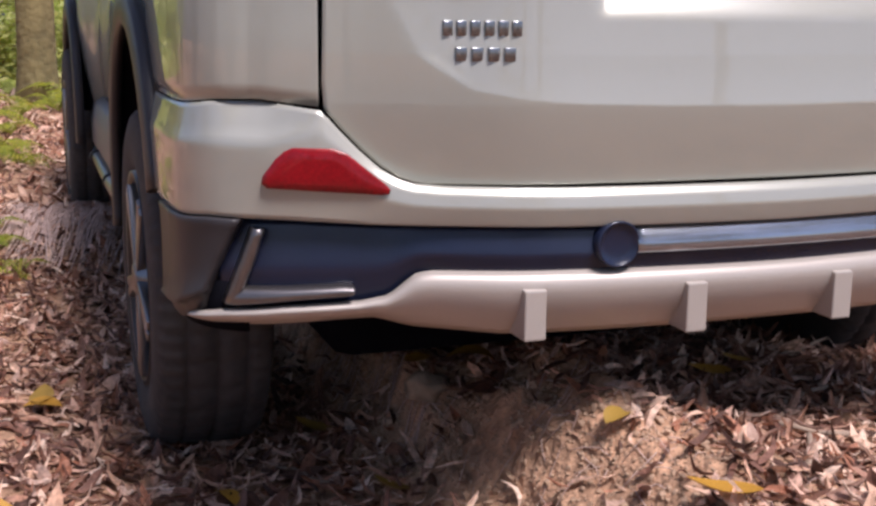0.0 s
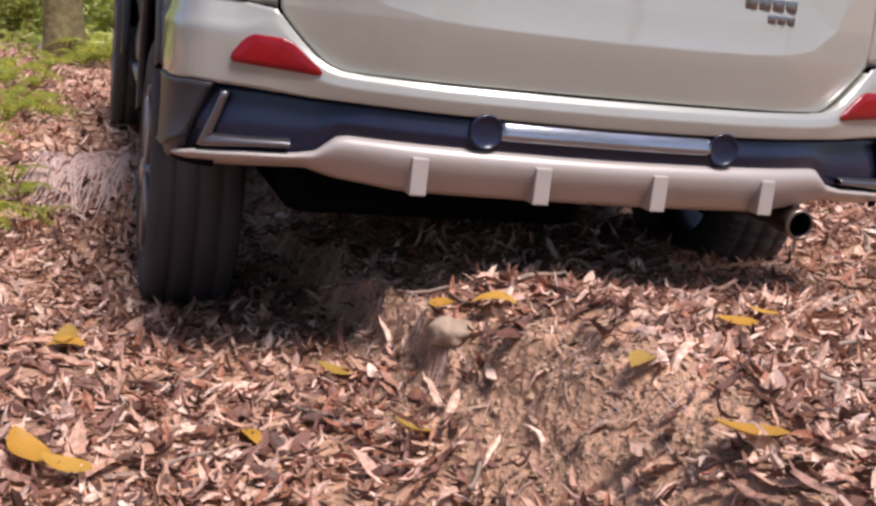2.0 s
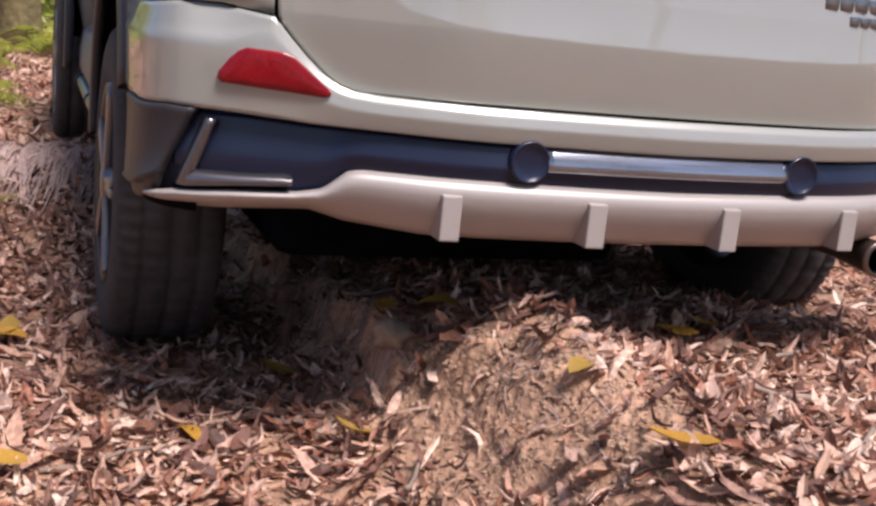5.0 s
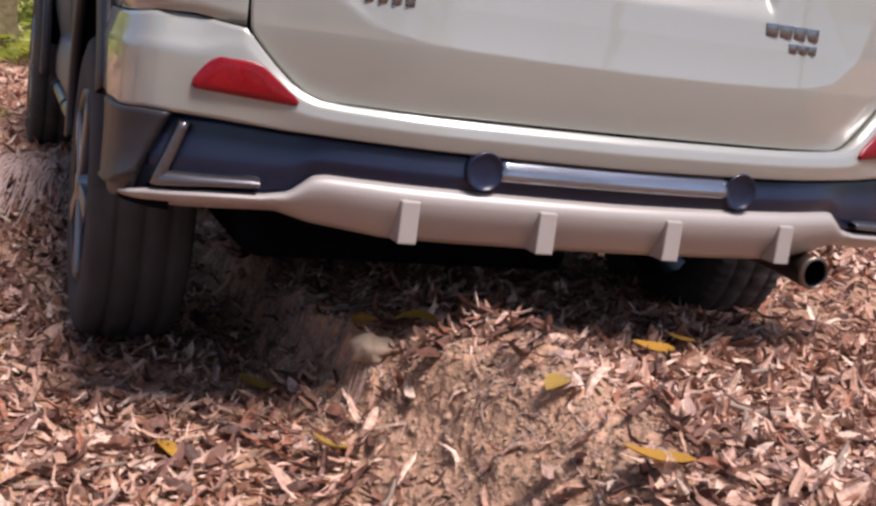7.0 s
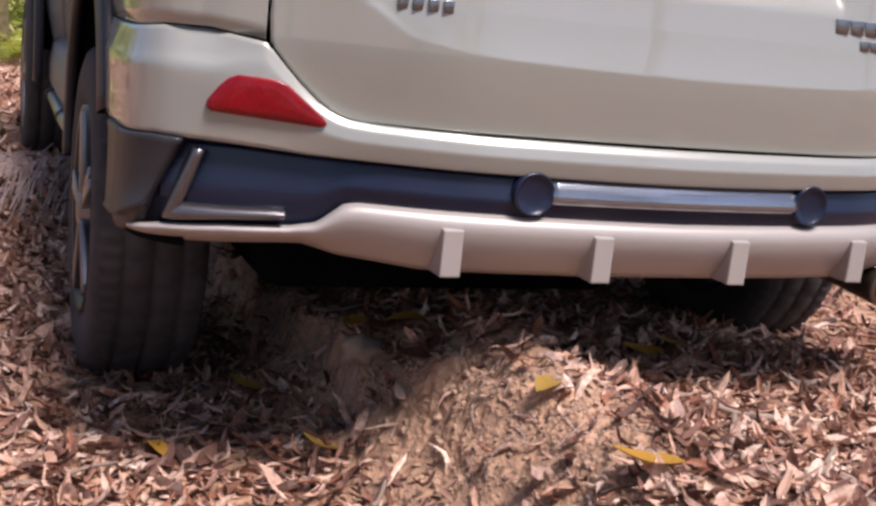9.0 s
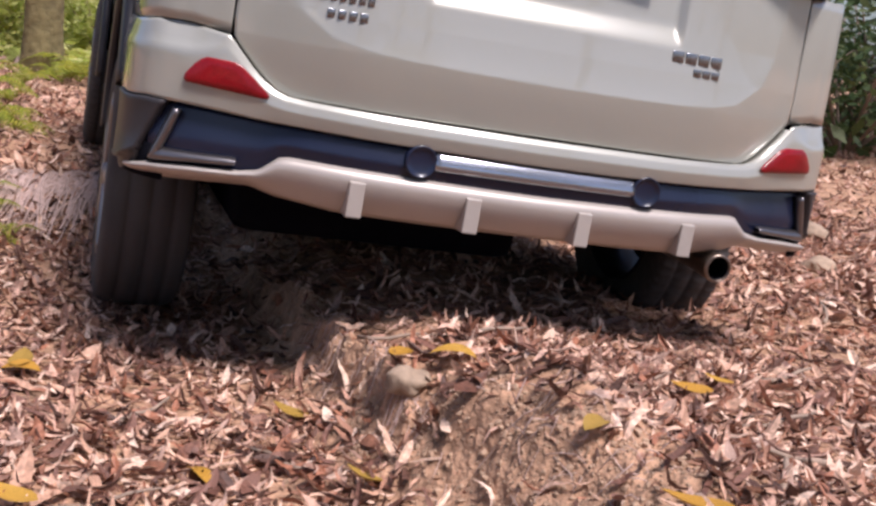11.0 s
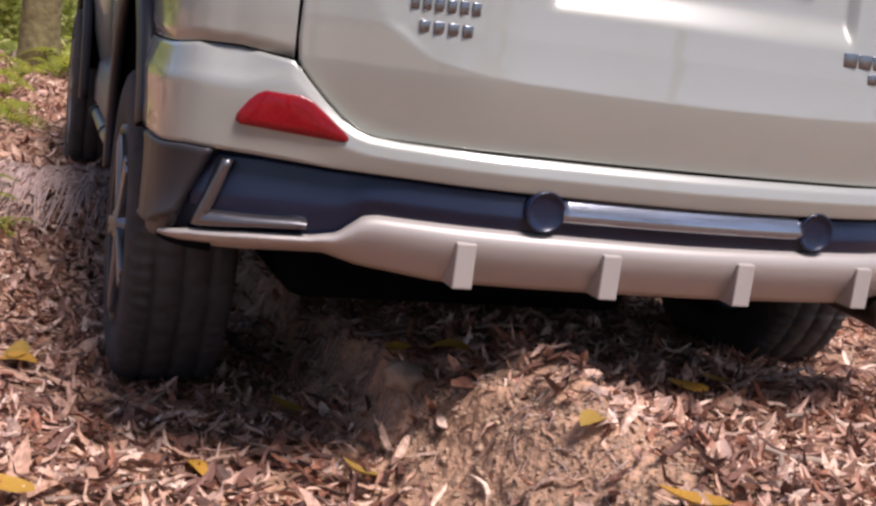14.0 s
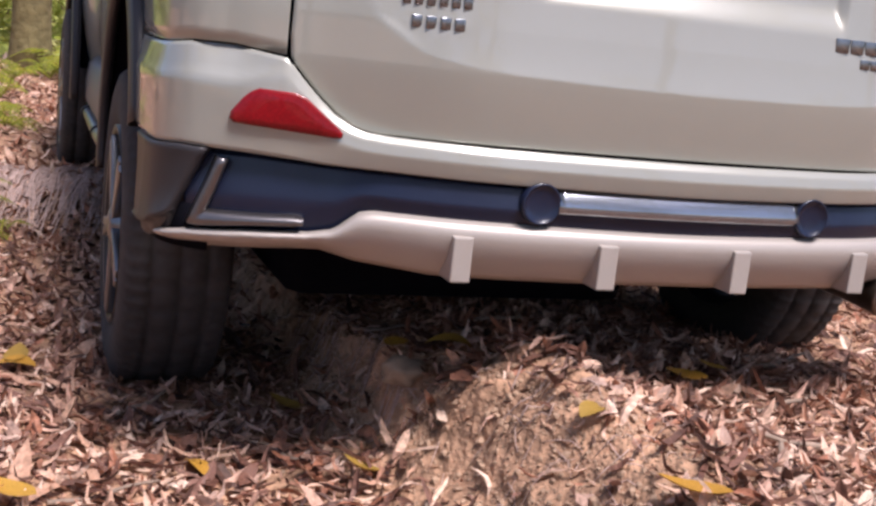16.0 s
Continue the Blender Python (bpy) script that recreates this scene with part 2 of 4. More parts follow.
# ---------------------------------------------------------------- the track
WAVES = [(random.uniform(0, 6.28), random.uniform(0, 6.28), f) for f in (0.9, 1.3, 2.1, 3.4, 5.2, 8.0, 11.0, 15.0) for _ in range(3)]
CRUMBS = [(random.uniform(0, 6.28), random.uniform(0, 6.28), f) for f in (13.0, 17.0, 23.0, 31.0, 43.0, 59.0, 80.0, 105.0) for _ in range(2)]
ACROSS = [-60, -8, -3, -2, -1.4, -1.05, -0.80, -0.62, -0.50, -0.44, -0.36, -0.29, -0.20, 0.0, 0.4, 0.8, 1.5, 3, 60]
NEAR = [0.6, 0.2, 0.06, 0.0, -0.05, -0.085, -0.118, -0.125, -0.112, -0.092, -0.035, 0.03, 0.085, 0.085, 0.04, 0.0, 0.0, 0.02, 0.1]
UNDERCAR = [0.6, 0.2, 0.06, 0.0, -0.06, -0.10, -0.13, -0.13, -0.130, -0.125, -0.07, -0.01, 0.03, 0.035, 0.0, -0.03, -0.01, 0.02, 0.1]
AHEAD = [0.6, 0.25, 0.10, 0.06, 0.04, 0.03, 0.02, 0.02, 0.015, 0.01, 0.0, 0.0, 0.0, 0.0, 0.0, 0.0, 0.0, 0.02, 0.1]


def bank_line(y):
    """Where the torn edge of the bank runs, in and out along the rut."""
    y = np.asarray(y, float)
    return np.interp(y, [-0.5, -0.1, 0.2, 0.36, 0.6, 1.2, 2.4], [-0.30, -0.325, -0.350, -0.402, -0.405, -0.405, -0.40]) + 0.014 * np.sin(15 * y + 0.6) + 0.008 * np.sin(37 * y) + 0.005 * np.sin(83 * y + 1)


def height(x, y):
    """The lie of the track: a rut where the left wheels run, a torn bank beside it, a crumbling ridge, a low bank ahead."""
    x, y = np.asarray(x, float), np.asarray(y, float)
    a, b, c = (np.interp(x, ACROSS, z) for z in (NEAR, UNDERCAR, AHEAD))
    k, q = smoothstep(0.4, 1.1, y), smoothstep(2.45, 3.05, y + 0.12 * np.sin(5 * x))
    z = (a * (1 - k) + b * k) * (1 - q) + c * q
    w = sum(np.sin(f * (x * math.cos(p) + y * math.sin(p)) + s) / f for p, s, f in WAVES)
    z = z * smoothstep(-3.2, -0.95, y)
    d = x - bank_line(y)
    along = smoothstep(0.10, 0.36, y) * smoothstep(2.3, 1.6, y)
    lip = smoothstep(-0.022, 0.012, d) * np.exp(-np.maximum(d, 0) / 0.13) * 0.062 - 0.02 * np.exp(-((d + 0.04) / 0.035) ** 2)
    z = z + lip * along
    rough = 0.0085 + 0.02 * smoothstep(4, 12, np.hypot(x, y))
    torn = np.exp(-((x + 0.22 + 0.25 * (y + 0.1)) / 0.24) ** 2 - ((y - 0.02) / 0.55) ** 2)
    lump = sum(np.abs(np.sin(f * (x * math.cos(p) + y * math.sin(p)) + s + 1.3 * np.sin(0.6 * f * (y * math.cos(p) - x * math.sin(p))))) / f for p, s, f in CRUMBS)
    mound = 0.032 * np.exp(-((x + 0.215 + 0.22 * (y - 0.03)) / 0.085) ** 4 - ((y - 0.03) / 0.20) ** 4)
    step = 0.022 * smoothstep(-0.015, 0.015, d) * smoothstep(0.32, 0.14, y) * smoothstep(-0.40, -0.2, y) * np.exp(-np.maximum(d, 0) / 0.10)
    scoop = -0.032 * np.exp(-((x + 0.272) / 0.050) ** 2 - ((y + 0.235) / 0.055) ** 2) - 0.022 * np.exp(-((x + 0.36) / 0.03) ** 2 - ((y - 0.02) / 0.2) ** 2)
    face = np.exp(-((d + 0.01) / 0.05) ** 2) * along
    return z + rough * w + torn * (0.27 * lump - 0.030) + 0.24 * face * (lump - 0.12) * smoothstep(0.1, 0.35, y) + mound + step + scoop


def axis_steps(lo, hi, step, far, grow=1.16):
    mid = list(np.arange(lo, hi, step))
    up, down, d = [], [], step
    while (up[-1] if up else hi) < far:
        d *= grow
        up.append((up[-1] if up else mid[-1]) + d)
    d = step
    while (down[-1] if down else lo) > -far:
        d *= grow
        down.append((down[-1] if down else lo) - d)
    return np.array(down[::-1] + mid + up)


def refined(steps, lo, hi, step):
    return np.concatenate([steps[steps < lo], np.arange(lo, hi, step), steps[steps > hi]])


gx, gy = refined(refined(axis_steps(-2.4, 2.6, 0.03, 160), -0.62, 0.24, 0.009), -0.47, -0.20, 0.006), refined(axis_steps(-1.3, 3.6, 0.03, 160), -0.65, 1.75, 0.010)
GX, GY = np.meshgrid(gx, gy)
ground = sheet("ground", np.stack([GX, GY, height(GX, GY)], -1), SOIL, None)
tagged(ground, "rutted brown forest track covered with dead leaves", "ground", kind="structure")


# ---------------------------------------------------------------- the car (own space: y = 0 at the rear bumper, x to its right)
AXLE_R, AXLE_F, HUB_Z, TRACK, ARCH, ARCH_Z = 0.975, 3.635, 0.31, 0.785, 0.44, 0.43
PLAN = [(0, 0.004), (0.2, 0.012), (0.4, 0.035), (0.55, 0.08), (0.6522, 0.116), (0.7265, 0.137), (0.8009, 0.166), (0.8558, 0.205), (0.8875, 0.265), (0.8965, 0.355), (0.8990, 0.50), (0.8985, 0.75), (0.893, 1.2)]


def plan_curve(n):
    """Points along the half outline of the rear in plan, from the middle to the flank."""
    c = [Vector((-p[0], p[1])) for p in PLAN[1:2]] + [Vector(p) for p in PLAN] + [Vector(PLAN[-1]) + Vector((0.001, 0.4))]
    out = []
    for i in range(1, len(c) - 2):
        for k in range(n):
            t = k / n
            a, b, d, e = c[i - 1], c[i], c[i + 1], c[i + 2]
            out.append(0.5 * ((2 * b) + (d - a) * t + (2 * a - 5 * b + 4 * d - e) * t * t + (3 * b - a - 3 * d + e) * t ** 3))
    return np.array([(p.x, p.y) for p in out])


CURVE = plan_curve(10)
TAN = np.gradient(CURVE, axis=0)
TAN /= np.linalg.norm(TAN, axis=1)[:, None]
OUT = np.stack([TAN[:, 1], -TAN[:, 0]], -1)      # outward in plan


def rear_y(x):
    rear = CURVE[CURVE[:, 1] < 0.49]
    return np.interp(np.abs(x), rear[:, 0], rear[:, 1])


def arch_z(y, axle=AXLE_R, r=ARCH):
    d = np.abs(np.asarray(y, float) - axle)
    return np.where(d < r, ARCH_Z + np.sqrt(np.maximum(r * r - d * d, 0)), -1.0)


def both_sides(keep, low, high, bulge, m=9):
    """A band round the rear: columns along the outline where keep(x, y), between the heights low(x, y) and high(x, y), pushed out by bulge(x, v)."""
    sel = [i for i in range(len(CURVE)) if keep(*CURVE[i])]
    cols = []
    for i in sel:
        x, y = CURVE[i]
        lo, hi = low(x, y), high(x, y)
        if hi - lo < 0.002:
            break
        col = []
        for k in range(m):
            v = k / (m - 1)
            o = bulge(x, v)
            col.append((x + OUT[i][0] * o, y + OUT[i][1] * o, lo + (hi - lo) * v))
        cols.append(col)
    return np.array(cols)


def mirrored(cols):
    left = cols[::-1].copy()
    left[:, :, 0] *= -1
    return left


def full(cols):
    return np.concatenate([mirrored(cols), cols[1:]], 0)


def shoulder(x, y):        # the bumper's upper edge: under the tailgate, up its corners, and along the shoulder
    return float(np.interp(x, [0.0, 0.36, 0.53, 0.575, 0.6, 0.6258, 0.6522, 0.6789, 0.7054, 0.7978, 0.8631, 0.9172], [0.605, 0.606, 0.609, 0.613, 0.621, 0.6373, 0.6617, 0.69, 0.7201, 0.7314, 0.7302, 0.7175]))


def waist(x, y):           # where white gives way to black
    return float(np.interp(x, [0.0, 0.3, 0.6311, 0.7587, 0.859, 0.9125], [0.546, 0.548, 0.5526, 0.5601, 0.5628, 0.5544]))


def skid_top(x, y):
    return float(np.interp(x, [0.0, 0.44, 0.555, 0.575, 0.6121, 0.6522, 0.7566, 0.8412, 0.8925], [0.479, 0.482, 0.483, 0.478, 0.445, 0.4358, 0.4302, 0.4214, 0.4055]))


def skid_low(x, y):
    return float(np.interp(x, [0.0, 0.3, 0.45, 0.58, 0.6353, 0.7788, 0.8838], [0.377, 0.376, 0.376, 0.388, 0.4012, 0.3905, 0.3853]))


car = new("car")
tagged(car, "pearl white off-road car stuck in a leafy rut", "car")

# rear bumper: white upper part, black middle, cladding at the corners, silver skid plate
def upper_off(x, z):
    """How far the white part stands out of the outline: a gentle belly, and a shoulder that falls back above a crease."""
    ledge = float(smoothstep(0.70, 0.80, x))
    v = (z - waist(x, 0)) / (shoulder(x, 0) - waist(x, 0))
    belly = 0.008 * (1 - float(smoothstep(0.70, 0.84, x)))
    start = 0.82 - 0.16 * ledge
    return 0.002 * float(smoothstep(0.80, 0.88, x)) + belly * max(0.0, 1 - abs(v - 0.5) / 0.5) ** 0.85 - (0.030 * ledge * (1 - 0.70 * float(smoothstep(0.81, 0.895, x))) + 0.005) * float(smoothstep(start - 0.05, start + 0.10, v)) * max(0, v - start + 0.05) / (1.05 - start)


cols = []
for (x, y), n in zip(CURVE, OUT):
    lo, hi = max(waist(x, y), float(arch_z(y, AXLE_R, ARCH + 0.02)) if y > 0.5 else 0), shoulder(x, y)
    if hi - lo < 0.004:
        break
    cols.append([(x + n[0] * upper_off(x, z), y + n[1] * upper_off(x, z), z) for z in np.linspace(lo, hi, 22)])
cols = np.array(cols)
bumper = sheet("rear_bumper", full(cols), PAINT, car, "pearl white upper rear bumper", 0.006, flip=True)
lip = [[(p[0], p[1] + d, p[2] - 0.003 - 0.05 * d) for d in (0.001, 0.02, 0.06)] for p in full(cols)[:, -1] if abs(p[0]) < 0.70]
sheet("bumper_flange", lip, PAINT, bumper, "", 0.003)
cols = both_sides(lambda x, y: x < 0.857, lambda x, y: skid_top(x, y) - 0.01, lambda x, y: min(waist(x, y) - 0.003, 0.556),
                  lambda x, v: -0.016 - 0.010 * smoothstep(0.5, 0.62, x) + 0.013 * (1 - abs(v - 0.46) / 0.54) ** 0.85, 17)
valance = sheet("bumper_valance", full(cols), BLACK, car, "black plastic lower bumper", 0.01, flip=True)


def corner():
    """The corner piece: its inner edge slants, falls back into a groove, and its foot ends in a lip."""
    rows = []
    # height, how far it stands out, how far the inner edge has moved in
    for v, o, lean in ((0.0, -0.030, 1.0), (0.0, -0.010, 1.0), (0.10, -0.006, 0.93), (0.125, -0.004, 0.90), (0.14, 0.007, 0.88), (0.16, 0.010, 0.86), (0.20, 0.006, 0.82), (0.5, 0.005, 0.52),
                       (0.7, 0.005, 0.32), (0.9, 0.006, 0.11), (0.97, 0.008, 0.02), (0.99, 0.006, 0.0), (1.0, 0.000, 0.0)):
        x0 = 0.818 + 0.054 * lean
        row = []
        for n in range(20):
            x = x0 + (0.8985 - x0) * max(0.0, (n - 1) / 18) ** 0.8
            i = int(np.argmin(np.abs(CURVE[:, 0] - x) + np.where(CURVE[:, 1] > 0.49, 9, 0)))
            lo = float(np.interp(x, [0.858, 0.888, 0.898], [0.432, 0.400, 0.372]))
            hi = waist(x, 0) - 0.002
            off = o - (0.040 if n == 0 else 0.003 if n == 1 else 0)
            row.append((x + OUT[i][0] * off, float(rear_y(x)) + OUT[i][1] * off, lo + (hi - lo) * v))
        rows.append(row)
    return np.array(rows)


for sgn in (-1, 1):
    sheet("corner_cladding", corner() * np.array([sgn, 1, 1]), CLAD, car, "dark grey plastic bumper corner", 0.006, flip=sgn < 0)
    # The same shade-deepened black closes the space below the corner piece.
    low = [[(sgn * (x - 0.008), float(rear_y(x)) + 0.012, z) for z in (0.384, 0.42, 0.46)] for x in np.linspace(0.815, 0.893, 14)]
    sheet("corner_foot", low, UNDER_SHADE, car, "", 0.006, flip=sgn > 0)
cols = both_sides(lambda x, y: x < 0.883, skid_low, skid_top,
                  lambda x, v: 0.004 - 0.046 * (1 - v) ** 1.8 + 0.008 * math.sin(math.pi * v) - 0.012 * max(0, v - 0.85) / 0.15, 11)
skid = sheet("skid_plate", full(cols), SILVER, car, "silver skid plate under the rear bumper", 0.006, flip=True)
for xc in (-0.406, -0.146, 0.124, 0.407):
    bm = bmesh.new()
    y0 = float(rear_y(xc))
    vs = box(bm, (xc - 0.0178, y0 - 0.015, 0.378), (xc + 0.0178, y0 + 0.045, 0.462), 0.003)
    for v in bm.verts:
        if v.co.z > 0.455 and v.co.y < y0:      # sloping top
            v.co.z -= 0.006
    part("skid_fin", bm, SILVER, skid, smooth=False)

# lamps' reflectors, L-shaped trims, plugs, gloss bar
REFLECTOR = [(-0.782, 0.608), (-0.7883, 0.6141), (-0.7862, 0.6247), (-0.7693, 0.6492), (-0.7576, 0.6605), (-0.7448, 0.6669), (-0.6885, 0.6655), (-0.6715, 0.6591), (-0.6174, 0.6141), (-0.611, 0.606), (-0.6131, 0.6001), (-0.6227, 0.5983)]


def plate_on_rear(outline, y_off, depth, sgn=1, inner=0.9):
    """A raised plate over the curved rear from an outline in (x, z), with a bevelled edge."""
    bm = bmesh.new()
    cx, cz = sum(p[0] for p in outline) / len(outline), sum(p[1] for p in outline) / len(outline)
    rings = []
    for s, o in ((1.0, 0.006), (1.0, -depth * 0.6), (inner, -depth), (inner * 0.55, -depth - 0.001)):
        ring = []
        for x, z in outline:
            px, pz = cx + (x - cx) * s, cz + (z - cz) * s
            ring.append(bm.verts.new((px * sgn, float(rear_y(px)) + y_off + o, pz)))
        rings.append(ring)
    for a, b in zip(rings, rings[1:]):
        for k in range(len(a)):
            bm.faces.new((a[k], a[(k + 1) % len(a)], b[(k + 1) % len(a)], b[k]))
    mid = bm.verts.new((cx * sgn, float(rear_y(cx)) + y_off - depth - 0.001, cz))
    for k in range(len(outline)):
        bm.faces.new((rings[-1][k], rings[-1][(k + 1) % len(outline)], mid))
    return bm


def dense(outline, n=5):
    return [(a[0] + (b[0] - a[0]) * k / n, a[1] + (b[1] - a[1]) * k / n) for a, b in zip(outline, outline[1:] + outline[:1]) for k in range(n)]


for sgn in (1, -1):
    part("reflector", plate_on_rear(dense(REFLECTOR), -0.008, 0.006, sgn, 0.93), RED, car, "red rear reflector")
    ell = [(-0.7988, 0.5461, -0.7852, 0.5452), (-0.8191, 0.4884, -0.7998, 0.4931), (-0.8391, 0.4306, -0.8148, 0.4543), (-0.8275, 0.43, -0.8063, 0.4538), (-0.748, 0.4402, -0.748, 0.4548), (-0.6757, 0.4461, -0.6757, 0.458), (-0.6576, 0.449, -0.6533, 0.4557)]
    rows = []
    for p, q in zip(ell, ell[1:]):
        for k in range(5):
            x0, z0, x1, z1 = (u + (w - u) * k / 5 for u, w in zip(p, q))
            rows.append([(sgn * (x0 + (x1 - x0) * f), float(rear_y(x0 + (x1 - x0) * f)) + o, z0 + (z1 - z0) * f) for f, o in ((0, 0.020), (0.04, -0.002), (0.3, -0.006), (0.7, -0.003), (0.96, 0.006), (1, 0.022))])
    sheet("corner_trim", rows, DULL, car, "L-shaped dull chrome trim", 0.003, flip=sgn < 0)
    bm = lathe([(0.004, 0.0005), (0.004, 0.020), (0.002, 0.027), (-0.0015, 0.0320), (-0.003, 0.0340), (-0.001, 0.0360), (0.03, 0.0370)], 32)
    bmesh.ops.transform(bm, matrix=pose(0.275 * sgn, 0.0155, 0.520, 0, 0, 90), verts=bm.verts)
    part("tow_cover", bm, BLACK, car, "round black bumper plug")
bar = []
for i in range(41):
    x = -0.243 + 0.486 * i / 40
    y = float(rear_y(x)) - 0.004
    bar.append([(x, y + 0.030, 0.5530), (x, y + 0.018, 0.5515), (x, y + 0.011, 0.5430), (x, y + 0.005, 0.5330), (x, y + 0.000, 0.5230), (x, y - 0.002, 0.5130), (x, y + 0.001, 0.5060), (x, y + 0.020, 0.5010)])
sheet("gloss_bar", bar, GLOSS, car, "glossy dark bar with painted sky sheen set between the plugs", 0.004, flip=False)

# tailgate: a downward-facing foot, a curved crease above it, and a hollow for the plate
GAP = [(0.6075, 0.535), (0.612, 0.57), (0.62, 0.594), (0.6372, 0.6205), (0.6616, 0.6469), (0.6899, 0.6736), (0.72, 0.6991), (0.7605, 0.7023), (1.0174, 0.6949)]


def crease(x):
    return np.interp(np.abs(x), [0, 0.20, 0.33, 0.42, 0.49, 0.54, 0.575, 0.60, 0.62], [0.724, 0.726, 0.730, 0.737, 0.750, 0.775, 0.814, 0.875, 1.0])


def gate_y(x, z):
    base = rear_y(x) + 0.006 + 0.016 * smoothstep(0.4, 0.7, np.abs(x))
    inside = np.minimum(z - crease(x), np.interp(z, [0.72, 0.75, 0.80, 0.875, 1.1], [0.30, 0.49, 0.565, 0.60, 0.62]) - np.abs(x))
    foot = 0.020 * (1 - np.clip((z - 0.60) / 0.13, 0, 1)) ** 1.3
    hollow = np.where(inside > 0, 0.024 * (1 - np.exp(-np.maximum(inside, 0) / 0.11)), 0)
    plate = 0.022 * smoothstep(0.848, 0.912, z) * smoothstep(0.312, 0.295, np.abs(x))
    return base + foot + hollow + plate + 0.05 * np.maximum(0, z - 0.80) * (1 - smoothstep(0.5, 0.62, np.abs(x)) * 0.3)


rows = []
zs = np.concatenate([np.linspace(0.6095, 0.72, 34), np.linspace(0.723, 0.90, 74), np.linspace(0.905, 1.04, 22)])
for z in zs:
    w = float(np.interp(z, [g[0] for g in GAP], [g[1] for g in GAP])) - 0.0045
    xs = w * np.linspace(-1, 1, 181)
    rows.append(np.stack([xs, gate_y(xs, z), np.full_like(xs, z)], -1))
tailgate = sheet("tailgate", rows, PAINT, car, "pearl white tailgate with curved crease", 0.008, flip=False)


# Near-black strips behind the panel gaps stand in for the shade inside them.
gap_strip = []
for z, x in [(0.6075, 0.0), (0.6075, 0.25), (0.6075, 0.45)] + [g for g in GAP]:
    dz, dx = (0.016, 0.0) if x < 0.56 else (0.010, 0.012) if z < 0.72 else (0.0, 0.018)
    gap_strip.append([(x - dx, float(gate_y(np.array(x), z)) + 0.030, z + dz), (x, float(gate_y(np.array(x), z)) + 0.028, z), (x + dx, float(gate_y(np.array(min(x + dx, 0.72)), z)) + 0.036, z - dz)])
gap_strip = np.array(gap_strip)
for sgn in (-1, 1):
    sheet("gate_gap_shade", gap_strip * np.array([sgn, 1, 1]), UNDER_SHADE, car, "", 0.003, flip=sgn > 0)
    rim = [[(sgn * (x - 0.034), float(rear_y(x)) + 0.034, shoulder(x, 0) - 0.02), (sgn * (x - 0.032), float(rear_y(x)) + 0.034, shoulder(x, 0) + 0.025)] for x in np.linspace(0.740, 0.885, 14)]
    sheet("shoulder_gap_shade", rim, UNDER_SHADE, car, "", 0.003)


def blocks(spec, z, tall, mat):
    """Raised plain marks in a row on the tailgate."""
    for x, w in spec:
        bm = bmesh.new()
        y = float(gate_y(np.array(x), z))
        box(bm, (x - w / 2, y - 0.0035, z - tall / 2), (x + w / 2, y + 0.006, z + tall / 2), 0.0012)
        part("badge", bm, mat, tailgate, "small chrome badge mark")


blocks([(-0.524 + 0.0192 * i, 0.0145) for i in range(6)], 0.838, 0.022, CHROME)
blocks([(-0.507 + 0.0225 * i, 0.017) for i in range(4)], 0.801, 0.020, CHROME)
blocks([(0.300 + 0.036 * i, 0.030) for i in range(4)], 0.838, 0.026, CHROME)
blocks([(0.358 + 0.026 * i, 0.021) for i in range(3)], 0.808, 0.018, CHROME)

# number plate in the hollow, its characters as plain bars
bm = bmesh.new()
py = float(gate_y(np.array(0.0), 1.0))
box(bm, (-0.22, py - 0.014, 0.962), (0.22, py - 0.006, 1.038), 0.003)
plate = part("number_plate", bm, PLATE, car, "blue number plate with white bars")
for i in range(7):
    bm = bmesh.new()
    x = -0.175 + 0.058 * i
    box(bm, (x - 0.017, py - 0.0165, 0.975), (x + 0.017, py - 0.012, 1.026), 0.001)
    part("plate_mark", bm, WHITE, plate)

# flanks, with the wheel openings cut out of them
BELT, SILL = 1.04, 0.46


